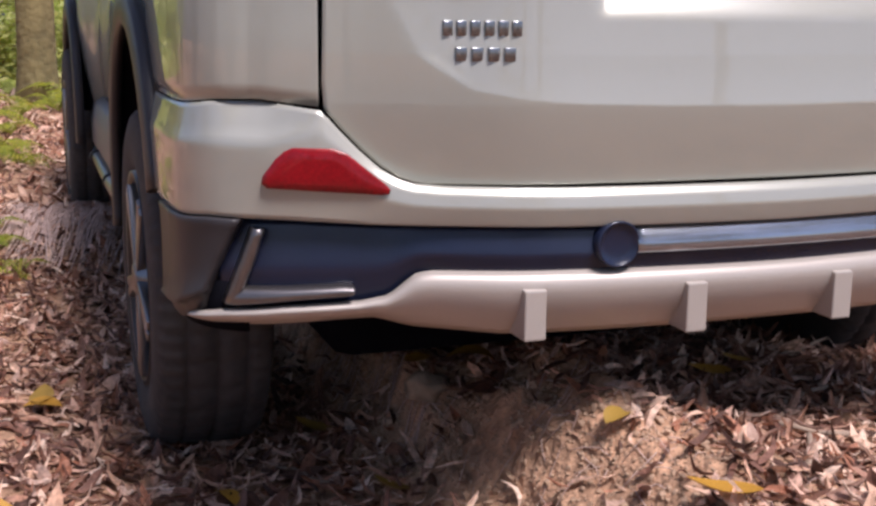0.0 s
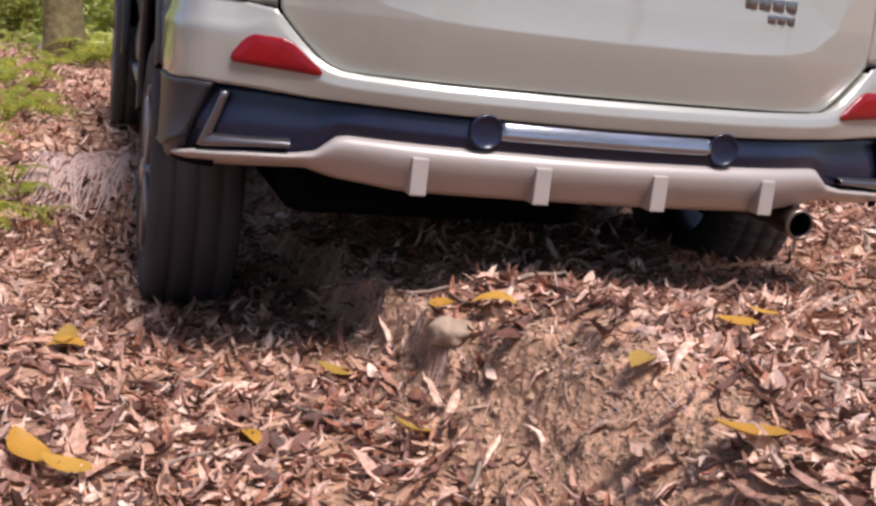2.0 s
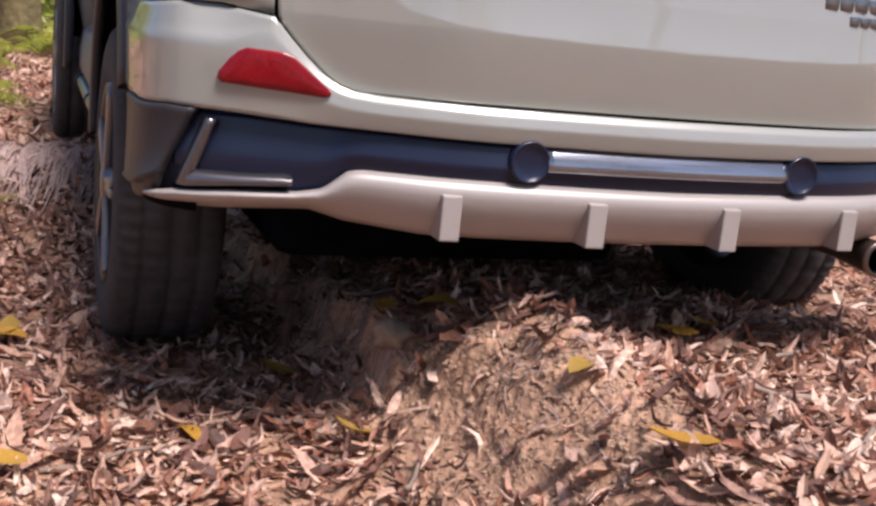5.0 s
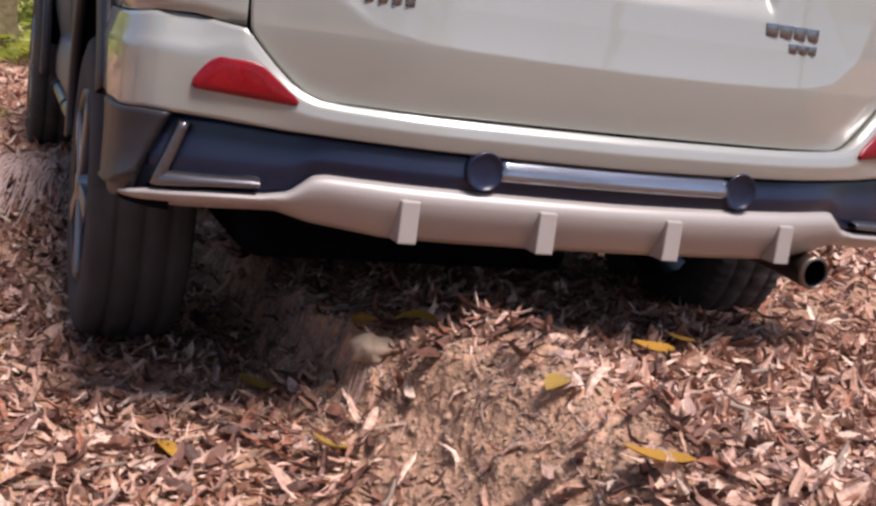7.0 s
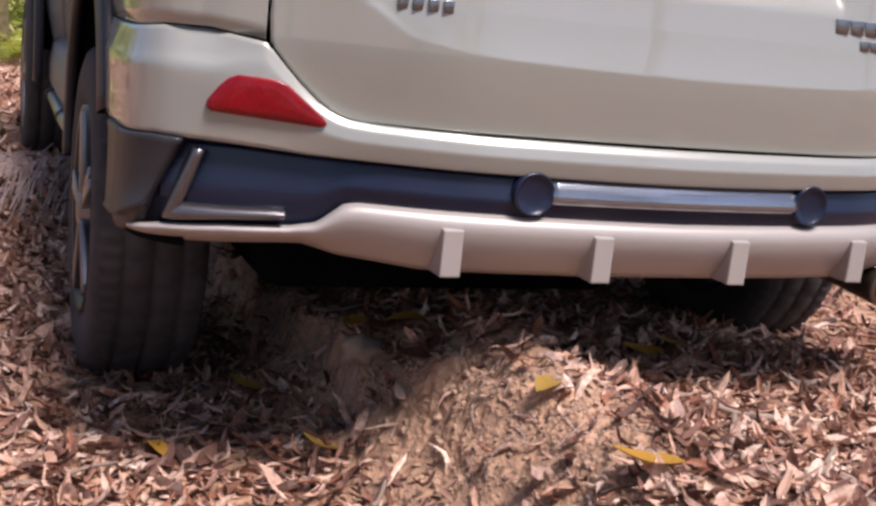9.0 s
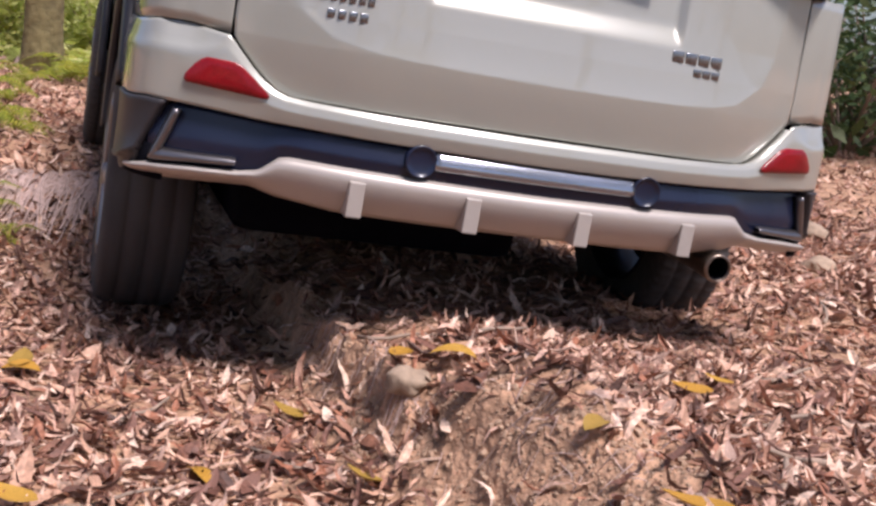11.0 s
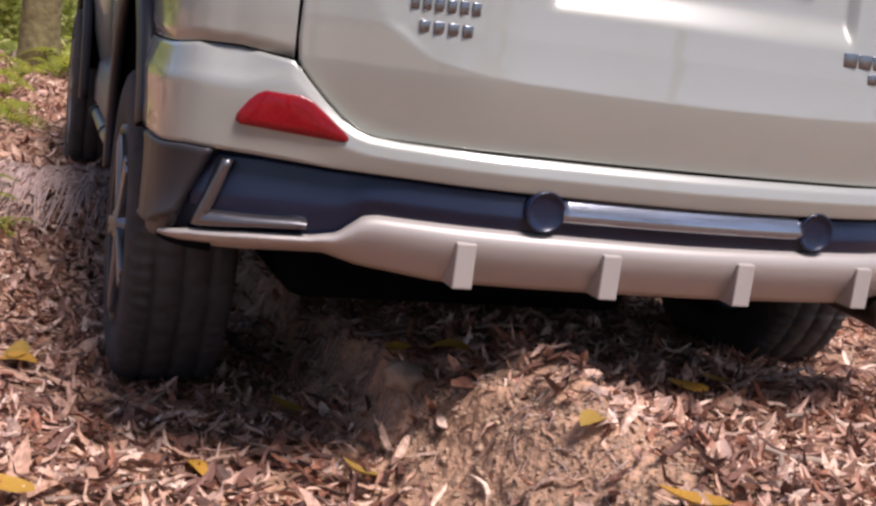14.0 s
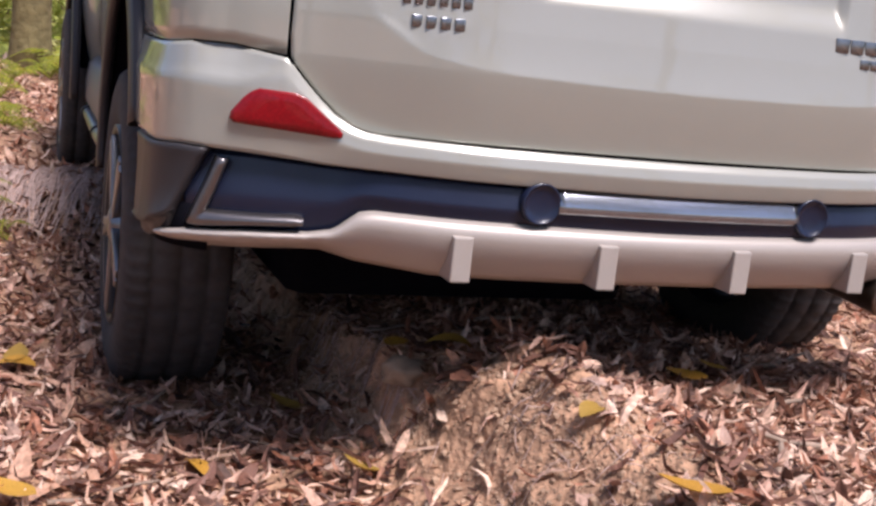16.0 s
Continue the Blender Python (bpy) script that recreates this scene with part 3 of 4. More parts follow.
def flank():
    path = [(0.7095, float(rear_y(0.7095)))] + [(x, y) for x, y in CURVE if x > 0.7105]
    path = [(x, y) for x, y in path if y < 1.2]
    path += [(0.893 - 0.062 * float(smoothstep(1.25, 1.6, y) * smoothstep(3.35, 3.0, y)), y) for y in np.arange(1.22, 3.9, 0.02)] + [(0.893 - 0.25 * ((y - 3.9) / 0.6) ** 2.2, y) for y in np.arange(3.9, 4.42, 0.02)]
    cols = []
    for x, y in path:
        lo = SILL
        if y < 0.75:
            lo = max(shoulder(x, y) + 0.003, float(arch_z(y)))
        elif abs(y - AXLE_R) < ARCH:
            lo = max(SILL, float(arch_z(y)))
        elif abs(y - AXLE_F) < ARCH:
            lo = max(SILL, float(arch_z(y, AXLE_F)))
        col = []
        for k in range(14):
            z = lo + (BELT - lo) * k / 13
            inset = float(np.interp(x, [0.72, 0.81, 0.895], [0.027, 0.031, 0.013])) * (1 - float(smoothstep(0.55, 0.9, y))) + 0.014 * float(smoothstep(0.55, 0.9, y)) + 0.045 * max(0, z - 0.80) + 0.02 * max(0, 0.62 - z) / 0.15
            nx, ny = (1.0, 0.0) if y > 0.7 else tuple(OUT[int(np.argmin(np.hypot(CURVE[:, 0] - x, CURVE[:, 1] - y)))])
            col.append((x - nx * inset, y - ny * inset * 0.85, z))
        cols.append(col)
    return np.array(cols)


FLANK = flank()
for side in (mirrored(FLANK), FLANK):
    sheet("flank_panel", side, PAINT, car, "pearl white body side", 0.006, flip=True)


def ring_band(axle, sgn, r_in, r_out, x_in, x_out, a0, a1):
    rows = []
    for i in range(49):
        a = radians(a0 + (a1 - a0) * i / 48)
        c, s = math.cos(a), math.sin(a)
        row = []
        for x, r in ((x_in, r_in), (x_out - 0.004, r_in), (x_out, r_in + 0.008), (x_out + 0.002, (r_in + r_out) / 2), (x_out - 0.003, r_out - 0.008), (x_out - 0.007, r_out - 0.002), (x_out - 0.034, r_out)):
            row.append((sgn * x, axle + r * c, ARCH_Z + r * s))
        rows.append(row)
    return rows


for axle, a0, a1 in ((AXLE_R, -12, 164), (AXLE_F, -4, 190)):
    for sgn in (-1, 1):
        sheet("arch_trim", ring_band(axle, sgn, 0.400, ARCH + 0.034, 0.888, 0.911, a0, a1), CLAD, car, "dark grey wheel arch trim", 0.004, flip=sgn < 0)
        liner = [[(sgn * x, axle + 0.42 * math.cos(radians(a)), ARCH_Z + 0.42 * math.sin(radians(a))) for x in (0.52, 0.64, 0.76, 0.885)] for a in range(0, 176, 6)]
        sheet("wheel_liner", liner, UNDER_SHADE, car, "", 0.006)
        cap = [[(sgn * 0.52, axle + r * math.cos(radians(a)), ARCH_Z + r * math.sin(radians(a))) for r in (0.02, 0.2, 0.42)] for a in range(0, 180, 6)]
        sheet("wheel_well", cap, UNDER_SHADE, car, "", 0.004)

# rocker panels and the silver side rails
for sgn in (-1, 1):
    prof = [(0.806, 0.53), (0.832, 0.50), (0.842, 0.43), (0.840, 0.36), (0.826, 0.325), (0.78, 0.31)]
    rows = [[(sgn * x, y, z) for x, z in prof] for y in np.linspace(1.38, 3.22, 14)]
    sheet("rocker_panel", rows, GREYTRIM, car, "grey lower door cladding", 0.01, flip=sgn > 0)
    bm = bmesh.new()
    tube(bm, [(sgn * 0.835, 1.40, 0.345), (sgn * 0.848, 1.52, 0.325), (sgn * 0.852, 2.3, 0.322), (sgn * 0.848, 3.0, 0.325), (sgn * 0.835, 3.12, 0.35)], [0.012, 0.021, 0.023, 0.021, 0.012], 10)
    rail = part("side_rail", bm, SPOKE, car, "silver side rail")
    for y in (1.62, 2.3, 2.95):
        bm = bmesh.new()
        tube(bm, [(sgn * 0.851, y - 0.02, 0.323), (sgn * 0.851, y + 0.02, 0.323)], [0.027, 0.027], 12)
        part("rail_clamp", bm, CLAD, rail)

# roof, windows, bonnet and nose
TOPS = [(0.10, 1.04), (0.16, 1.12), (0.32, 1.34), (0.50, 1.52), (0.75, 1.585), (1.4, 1.62), (2.2, 1.61), (2.75, 1.53), (3.2, 1.27), (3.45, 1.11), (3.9, 1.075), (4.25, 1.06), (4.42, 1.042)]


def shell(y, u, lift=0.0):
    top = float(np.interp(y, [t[0] for t in TOPS], [t[1] for t in TOPS])) + lift
    half = float(np.interp(y, [0.1, 0.5, 3.9, 4.42], [0.70, 0.885, 0.885, 0.70]))
    a = math.pi * u
    c, s = math.cos(a), math.sin(a)
    roof = 0.74 if top > 1.3 else 0.96
    x = -math.copysign(abs(c) ** 0.6, c) * half * (1 - (1 - roof) * min(1, s * 1.3))
    return (x, y, BELT - 0.004 + (top - BELT) * abs(s) ** 0.62)


def skin(name, y0, y1, u0, u1, mat, label, lift=0.0, n=22, m=26, thick=0.01):
    return sheet(name, [[shell(y0 + (y1 - y0) * i / n, u0 + (u1 - u0) * j / m, lift) for j in range(m + 1)] for i in range(n + 1)], mat, car, label, thick, flip=True)


skin("roof", 0.10, 3.32, 0, 1, PAINT, "pearl white roof", n=60)
skin("bonnet", 3.33, 4.42, 0, 1, PAINT, "pearl white bonnet", n=24)
skin("rear_window", 0.18, 0.44, 0.24, 0.76, GLASS, "dark rear window", 0.012, thick=0.004)
skin("windscreen", 2.78, 3.28, 0.20, 0.80, GLASS, "dark windscreen", 0.012, thick=0.004)
for y0, y1 in ((0.75, 1.25), (1.32, 2.05), (2.12, 2.85)):
    for u0, u1 in ((0.03, 0.16), (0.84, 0.97)):
        o = skin("side_window", y0, y1, u0, u1, GLASS, "dark side window", 0.012, 10, 8, 0.004)
nose = []
for i in range(25):
    u = -1 + 2 * i / 24
    x = 0.79 * math.copysign(abs(u) ** 0.9, u)
    y = 4.52 - 0.16 * abs(u) ** 2.5
    nose.append([(x * 0.96, y - 0.10, 1.036), (x, y - 0.02, 0.96), (x, y, 0.75), (x, y + 0.02, 0.55), (x, y, 0.36), (x, y - 0.12, 0.28)])
sheet("front_bumper", nose, PAINT, car, "pearl white nose", 0.012)
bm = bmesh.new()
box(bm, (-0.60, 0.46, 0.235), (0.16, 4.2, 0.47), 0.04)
part("underbody", bm, UNDER_SHADE, car, "black underbody")
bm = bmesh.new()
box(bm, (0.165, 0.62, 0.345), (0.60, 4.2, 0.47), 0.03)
part("underbody", bm, UNDER_SHADE, car, "black floor over the exhaust")
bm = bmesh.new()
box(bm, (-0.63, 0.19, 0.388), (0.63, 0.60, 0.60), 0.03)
part("boot_floor", bm, UNDER_SHADE, car)
bm = bmesh.new()
tube(bm, [(0.14, 0.42, 0.405), (0.18, 0.42, 0.405), (0.52, 0.42, 0.405), (0.56, 0.42, 0.405)], [0.045, 0.075, 0.075, 0.045], 16)
part("muffler", bm, PIPE, car, "dull steel muffler")
bm = lathe([(0.0, 0.030), (0.012, 0.030), (0.002, 0.037), (-0.006, 0.036), (-0.12, 0.030), (-0.30, 0.028)], 28)
bmesh.ops.transform(bm, matrix=pose(0.545, 0.085, 0.350, 0, 0, -93), verts=bm.verts)
pipe = part("exhaust_pipe", bm, PIPE, car, "steel exhaust pipe")
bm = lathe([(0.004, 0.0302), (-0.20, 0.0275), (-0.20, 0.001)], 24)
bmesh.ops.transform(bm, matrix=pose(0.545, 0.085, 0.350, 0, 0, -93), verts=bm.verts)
part("pipe_bore", bm, UNDER_SHADE, pipe)
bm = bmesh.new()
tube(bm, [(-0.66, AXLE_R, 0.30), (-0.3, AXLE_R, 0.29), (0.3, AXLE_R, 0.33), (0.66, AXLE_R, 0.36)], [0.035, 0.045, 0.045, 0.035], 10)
part("rear_axle", bm, UNDER_SHADE, car)


# wheels
def build_wheel():
    r, w = 0.36, 0.1175
    bm = lathe([(-0.088, 0.205), (-0.113, 0.218), (-0.114, 0.228), (-0.085, 0.228), (-0.06, 0.200), (0.07, 0.196), (0.095, 0.226), (0.108, 0.220)], 48)
    wheel = part("wheel", bm, RIM, None, "dark alloy wheel with silver spokes")
    bm = bmesh.new()
    prof = [(-0.100, 0.222), (-0.112, 0.245), (-0.1175, 0.285), (-0.114, 0.320), (-0.107, 0.343), (-0.097, 0.353), (-0.075, 0.358), (-0.063, 0.358), (-0.0605, 0.352), (-0.0545, 0.352),
            (-0.051, 0.359), (-0.006, 0.360), (-0.003, 0.353), (0.003, 0.353), (0.006, 0.360), (0.051, 0.359), (0.0545, 0.352), (0.0605, 0.352), (0.063, 0.358), (0.075, 0.358),
            (0.097, 0.353), (0.107, 0.343), (0.114, 0.320), (0.1175, 0.285), (0.112, 0.245), (0.100, 0.222)]
    seg = 216
    rings = []
    for i in range(seg):
        a = 2 * math.pi * i / seg
        cut = i % 3 == 0
        ring = []
        for j, (x, q) in enumerate(prof):
            if (cut and j in (4, 5, 6, 7, 18, 19, 20, 21)) or (i % 6 == 0 and j in (10, 11, 14, 15)):
                q -= 0.007
            skew = 0.012 * (abs(x) / 0.1) * (1 if x > 0 else -1)
            ring.append(bm.verts.new((x, q * math.cos(a + skew), q * math.sin(a + skew))))
        rings.append(ring)
    for i in range(seg):
        a, b = rings[i], rings[(i + 1) % seg]
        for j in range(len(prof) - 1):
            bm.faces.new((a[j], a[j + 1], b[j + 1], b[j]))
    tyre = part("tyre", bm, MUD, wheel, "dusty black tyre")
    for k in range(5):
        for d in (-0.16, 0.16):
            bm = bmesh.new()
            vs = box(bm, (-0.118, -0.011, 0.03), (-0.092, 0.011, 0.214), 0.004)
            bmesh.ops.transform(bm, matrix=Matrix.Rotation(2 * math.pi * k / 5 + d * 0.9, 4, "X") @ Matrix.Rotation(-d * 0.5, 4, "X"), verts=bm.verts)
            part("spoke", bm, SPOKE, wheel)
    part("hub_cap", lathe([(-0.122, 0.0005), (-0.122, 0.028), (-0.116, 0.038), (-0.08, 0.05), (0.0, 0.06)], 24), SPOKE, wheel)
    # Disc takes the underside's shade-deepened black instead of bare steel.
    part("brake_disc", lathe([(-0.02, 0.02), (-0.02, 0.15), (-0.005, 0.15), (-0.005, 0.02)], 32), UNDER_SHADE, wheel)
    return wheel


wheel = build_wheel()
wheel.parent = car
WHEELS = {"rl": wheel}
for key, x, y, turn in (("rr", 0.812, AXLE_R, 180), ("fl", -0.815, AXLE_F, 0), ("fr", 0.815, AXLE_F, 180)):
    WHEELS[key] = copy_thing(wheel, pose(x, y, HUB_Z, 0, 0, turn))
wheel.matrix_basis = pose(-TRACK, AXLE_R, HUB_Z)


# ---------------------------------------------------------------- leaf litter
def leaf_template(n=4, curl=0.5, fold=0.25, width=0.36, wave=0.0, tip=0.5):
    """A dead leaf of length 1 along y: a midrib and two margins, bent along and folded across."""
    rib, left, right = [], [], []
    for i in range(n + 1):
        t = i / n
        w = width * 0.5 * (math.sin(math.pi * t ** (0.55 + 0.5 * tip)) ** 0.8) if 0 < i < n else 0
        a = curl * (t - 0.5)
        y, z = math.sin(a * 2) / (2 * curl) if curl else t - 0.5, (1 - math.cos(a * 2)) / (2 * curl) if curl else 0
        z += wave * math.sin(9 * t)
        rib.append((0, y, z))
        if 0 < i < n:
            left.append((-w * math.cos(fold), y, z + w * math.sin(fold)))
            right.append((w * math.cos(fold * 0.7), y, z + w * math.sin(fold * 0.7)))
    verts = rib + left + right
    L, R = n + 1, n + 1 + n - 1
    faces = [(0, L, 1), (0, 1, R)]
    for i in range(1, n - 1):
        faces += [(i, L + i - 1, L + i, i + 1), (i, i + 1, R + i, R + i - 1)]
    faces += [(n - 1, L + n - 2, n), (n - 1, n, R + n - 2)]
    return np.array(verts), faces


TEMPLATES = [leaf_template(5, c, f, 0.64 * w, v, t) for c, f, w, v, t in ((0.5, 0.35, 0.36, 0.02, 0.5), (1.1, 0.8, 0.32, 0.03, 0.2), (-0.6, 0.6, 0.40, 0.02, 0.7), (0.9, -0.5, 0.30, 0.04, 0.4), (0.25, 1.1, 0.26, 0.03, 0.5),
                                                                   (-1.2, 0.5, 0.36, 0.02, 0.3), (1.4, 1.2, 0.34, 0.05, 0.6), (0.35, 0.2, 0.46, 0.03, 0.8), (0.6, 1.35, 0.24, 0.02, 0.5), (-0.4, 0.3, 0.28, 0.04, 0.4))]
rng = np.random.default_rng(7)


def bare(x, y):
    """How bare the soil lies: on the broken ridge and its flank."""
    x, y = np.asarray(x, float), np.asarray(y, float)
    d = x - bank_line(y)
    a = 1.1 * np.exp(-((x + 0.275 + 0.24 * (y + 0.2)) / 0.135) ** 2 - ((y + 0.12) / 0.33) ** 4)
    b = np.exp(-((d + 0.015) / 0.048) ** 4) * smoothstep(0.15, 0.3, y) * smoothstep(1.7, 1.2, y) * 0.62
    c = np.exp(-((x + 0.55) / 0.20) ** 2 - ((y - 1.0) / 0.22) ** 2) * 0.35 + np.exp(-((x + 0.33) / 0.06) ** 2 - ((y - 0.55) / 0.25) ** 2) * 0.45
    e = np.exp(-((x - 2.7 - 0.6 * (y - 3.0)) / 0.45) ** 2 - ((y - 3.0) / 0.9) ** 2) * 0.3
    return np.clip(a + b + c + e, 0, 1)


def scatter(n, x0, x1, y0, y1, size, avoid=True, lift=0.02):
    xs, ys = rng.uniform(x0, x1, n), rng.uniform(y0, y1, n)
    if avoid:
        keep = rng.uniform(0, 1, n) > 0.93 * bare(xs, ys) + 0.0
        xs, ys = xs[keep], ys[keep]
    n = len(xs)
    ln = size * np.clip(rng.lognormal(0, 0.32, n), 0.4, 1.9)
    return np.stack([xs, ys, height(xs, ys) + rng.uniform(0.002, lift, n), ln], -1)


def turn_matrix(rows, flat=0.36):
    n = len(rows)
    yaw, rx, ry = rng.uniform(0, 2 * np.pi, n), rng.normal(0, flat, n), rng.normal(0, flat, n)
    flip = rng.uniform(0, 1, n) < 0.4
    ry = np.where(flip, ry + np.pi, ry)
    cz, sz, cx, sx, cy, sy = np.cos(yaw), np.sin(yaw), np.cos(rx), np.sin(rx), np.cos(ry), np.sin(ry)
    z, o = np.zeros(n), np.ones(n)
    m = lambda r: np.stack([np.stack(q, -1) for q in r], -2)
    return m([[cz, -sz, z], [sz, cz, z], [z, z, o]]) @ m([[o, z, z], [z, cx, -sx], [z, sx, cx]]) @ m([[cy, z, sy], [z, o, z], [-sy, z, cy]])


def litter(name, rows, mat, label, parent=None):
    R = turn_matrix(rows)
    verts, faces, base = [], [], 0
    kinds = rng.integers(0, len(TEMPLATES), len(rows))
    for k, (tv, tf) in enumerate(TEMPLATES):
        sel = np.where(kinds == k)[0]
        wide = rng.uniform(0.75, 1.35, len(sel))
        loc = tv[None] * rows[sel, 3][:, None, None]
        loc[:, :, 0] *= wide[:, None]
        P = np.einsum("nij,nkj->nki", R[sel], loc) + rows[sel, None, :3]
        verts.append(P.reshape(-1, 3))
        for i in range(len(sel)):
            o = base + i * len(tv)
            faces += [tuple(o + q for q in f) for f in tf]
        base += len(sel) * len(tv)
    ob = mesh_ob(name, np.concatenate(verts), faces, mat, parent, label, smooth=False)
    tagged(ob, kind="stuff")
    return ob


near = np.concatenate([scatter(11500, -2.3, 2.6, -1.0, 2.7, 0.074), scatter(4200, -1.5, 0.9, -1.0, 0.6, 0.070), scatter(800, -0.9, 0.6, -0.9, 0.9, 0.032, avoid=False, lift=0.012)])
near = np.concatenate([near, scatter(6000, -1.6, 1.4, -1.0, 1.3, 0.042, lift=0.012), scatter(3600, -2.2, -0.55, 0.7, 3.2, 0.062)])
tagged(litter("leaf_litter", near, LITTER, "thick litter of curled brown dead leaves"), category="leaf litter")
mid = np.concatenate([scatter(17000, -4.5, 7, 2.6, 9.5, 0.085), scatter(3500, 2.5, 8, -2, 2.6, 0.09), scatter(5000, 0.9, 3.2, 1.2, 4.2, 0.075), scatter(3600, -2.6, 0.2, 2.9, 9, 0.075), scatter(4500, -7, -2.2, -2, 2.9, 0.085), scatter(3500, -3.6, -1.9, -1.4, 3.6, 0.075)])
tagged(litter("far_leaf_litter", mid, LITTER, "brown dead leaves on the forest floor"), category="leaf litter")
far = np.concatenate([scatter(7000, -16, 22, 9, 26, 0.17), scatter(3000, -12, 12, -12, -1, 0.13), scatter(9000, -4, 4, -5, -0.9, 0.075)])
tagged(litter("distant_leaf_litter", far, LITTER, "brown dead leaves under the far trees"), category="leaf litter")

# single dead leaves lying uppermost on the near ground
LEAF_MESH = []
for tv, tf in TEMPLATES:
    me = bpy.data.meshes.new("leaf")
    me.from_pydata([tuple(v) for v in tv], [], tf)
    me.materials.append(LEAF_ONE)
    LEAF_MESH.append(me)


def single_leaf(x, y, ln, yaw, tilt_x, tilt_y, me, name="leaf", lift=0.022):
    ob = new(name, me)
    ob.matrix_basis = Matrix.Translation((x, y, float(height(x, y)) + lift)) @ Euler((tilt_x, tilt_y, yaw)).to_matrix().to_4x4() @ Matrix.Diagonal((ln, ln, ln, 1))
    return ob


# ---------------------------------------------------------------- yellow leaves, stones, twigs
YELLOW_MESH = []
for c, f, w in ((0.45, 0.30, 0.56), (0.6, 0.40, 0.60), (-0.5, 0.35, 0.52)):
    tv, tf = leaf_template(10, c, f, w, 0.004, 0.5)
    me = bpy.data.meshes.new("fallen_leaf")
    me.from_pydata([tuple(v) for v in tv], [], tf)
    me.polygons.foreach_set("use_smooth", [True] * len(me.polygons))
    me.materials.append(YELLOW)
    YELLOW_MESH.append(me)
# place, length, turn
FALLEN = [
    (-0.392, 0.350, 0.075, 200),
    (-0.564, 0.541, 0.090, 60),
    (-1.101, 0.806, 0.090, 80),
    (-0.210, -0.455, 0.115, 72),
    (-0.506, 0.160, 0.080, 60),
    (-0.296, 0.320, 0.100, 70),
    (0.177, 0.204, 0.100, 80),
    (-1.169, 0.163, 0.120, 25),
    (-0.222, -0.165, 0.075, -60),
    (-1.099, 0.847, 0.100, -10),
    (-1.110, 0.100, 0.100, 70),
    (-0.785, 0.278, 0.080, 20),
    (0.307, 0.305, 0.070, 50),
]
for i, (x, y, ln, yaw) in enumerate(FALLEN):
    ob = single_leaf(x, y, ln, radians(yaw), 0.14 + 0.16 * math.sin(i * 2.1), 0.18 * math.cos(i * 1.7), YELLOW_MESH[i % 3], "fallen_leaf", 0.034)
    tagged(ob, "yellow fallen leaf lying on brown litter", "leaf", group="yellow fallen leaves")


def pebble(name, x, y, size, mat, label, squash=0.7, seed=1, sub=3, category="stone"):
    bm = bmesh.new()
    bmesh.ops.create_icosphere(bm, subdivisions=sub, radius=1)
    for v in bm.verts:
        n = noise.noise(v.co * 1.4 + Vector((seed * 7.3, 0, 0))) * 0.35 + noise.noise(v.co * 4 + Vector((0, seed * 3.1, 0))) * 0.12
        v.co *= 1 + n
        v.co.z *= squash
    bmesh.ops.transform(bm, matrix=Matrix.Translation((x, y, float(height(x, y)) + size * squash * 0.35)) @ Matrix.Rotation(seed, 4, "Z") @ Matrix.Diagonal((size, size * 0.8, size, 1)), verts=bm.verts)
    return tagged(part(name, bm, mat, None), label, category)


pebble("stone", -0.388, 0.318, 0.046, STONE, "pale brown stone on the crumbling bank", 0.62, 3)
pebble("stone", 1.75, 1.9, 0.07, STONE, "grey stone among dead leaves", 0.6, 5)
pebble("stone", 2.3, 2.7, 0.09, STONE, "grey stone among dead leaves", 0.6, 8)
pebble("stone", 2.0, 2.95, 0.07, STONE, "grey stone among dead leaves", 0.7, 9)


def clods(n=7000):
    """Loose crumbs of dry earth along the broken ridge."""
    bm = bmesh.new()
    bmesh.ops.create_icosphere(bm, subdivisions=1, radius=1)
    tv = np.array([v.co[:] for v in bm.verts])
    tf = np.array([[v.index for v in f.verts] for f in bm.faces])
    bm.free()
    y = rng.normal(-0.17, 0.26, n)
    x = rng.normal(-0.25, 0.12, n) - 0.25 * (y + 0.1)
    on_bank = np.arange(n) < 2600
    y = np.where(on_bank, rng.uniform(0.15, 1.4, n), y)
    x = np.where(on_bank, bank_line(y) + rng.normal(-0.02, 0.045, n), x)
    sz = np.clip(rng.lognormal(-6.2, 0.6, n), 0.001, 0.0085)
    P = tv[None] * (1 + rng.uniform(-0.4, 0.35, (n, len(tv), 1))) * rng.uniform(0.6, 1.3, (n, 1, 3)) * sz[:, None, None]
    P += np.stack([x, y, height(x, y) + sz * 0.25], -1)[:, None]
    F = tf[None] + (np.arange(n) * len(tv))[:, None, None]
    ob = mesh_ob("earth_crumbs", P.reshape(-1, 3), F.reshape(-1, 3), DIRT, smooth=False)
    return tagged(ob, "dry crumbled earth on the ridge", "earth", kind="stuff")


clods()


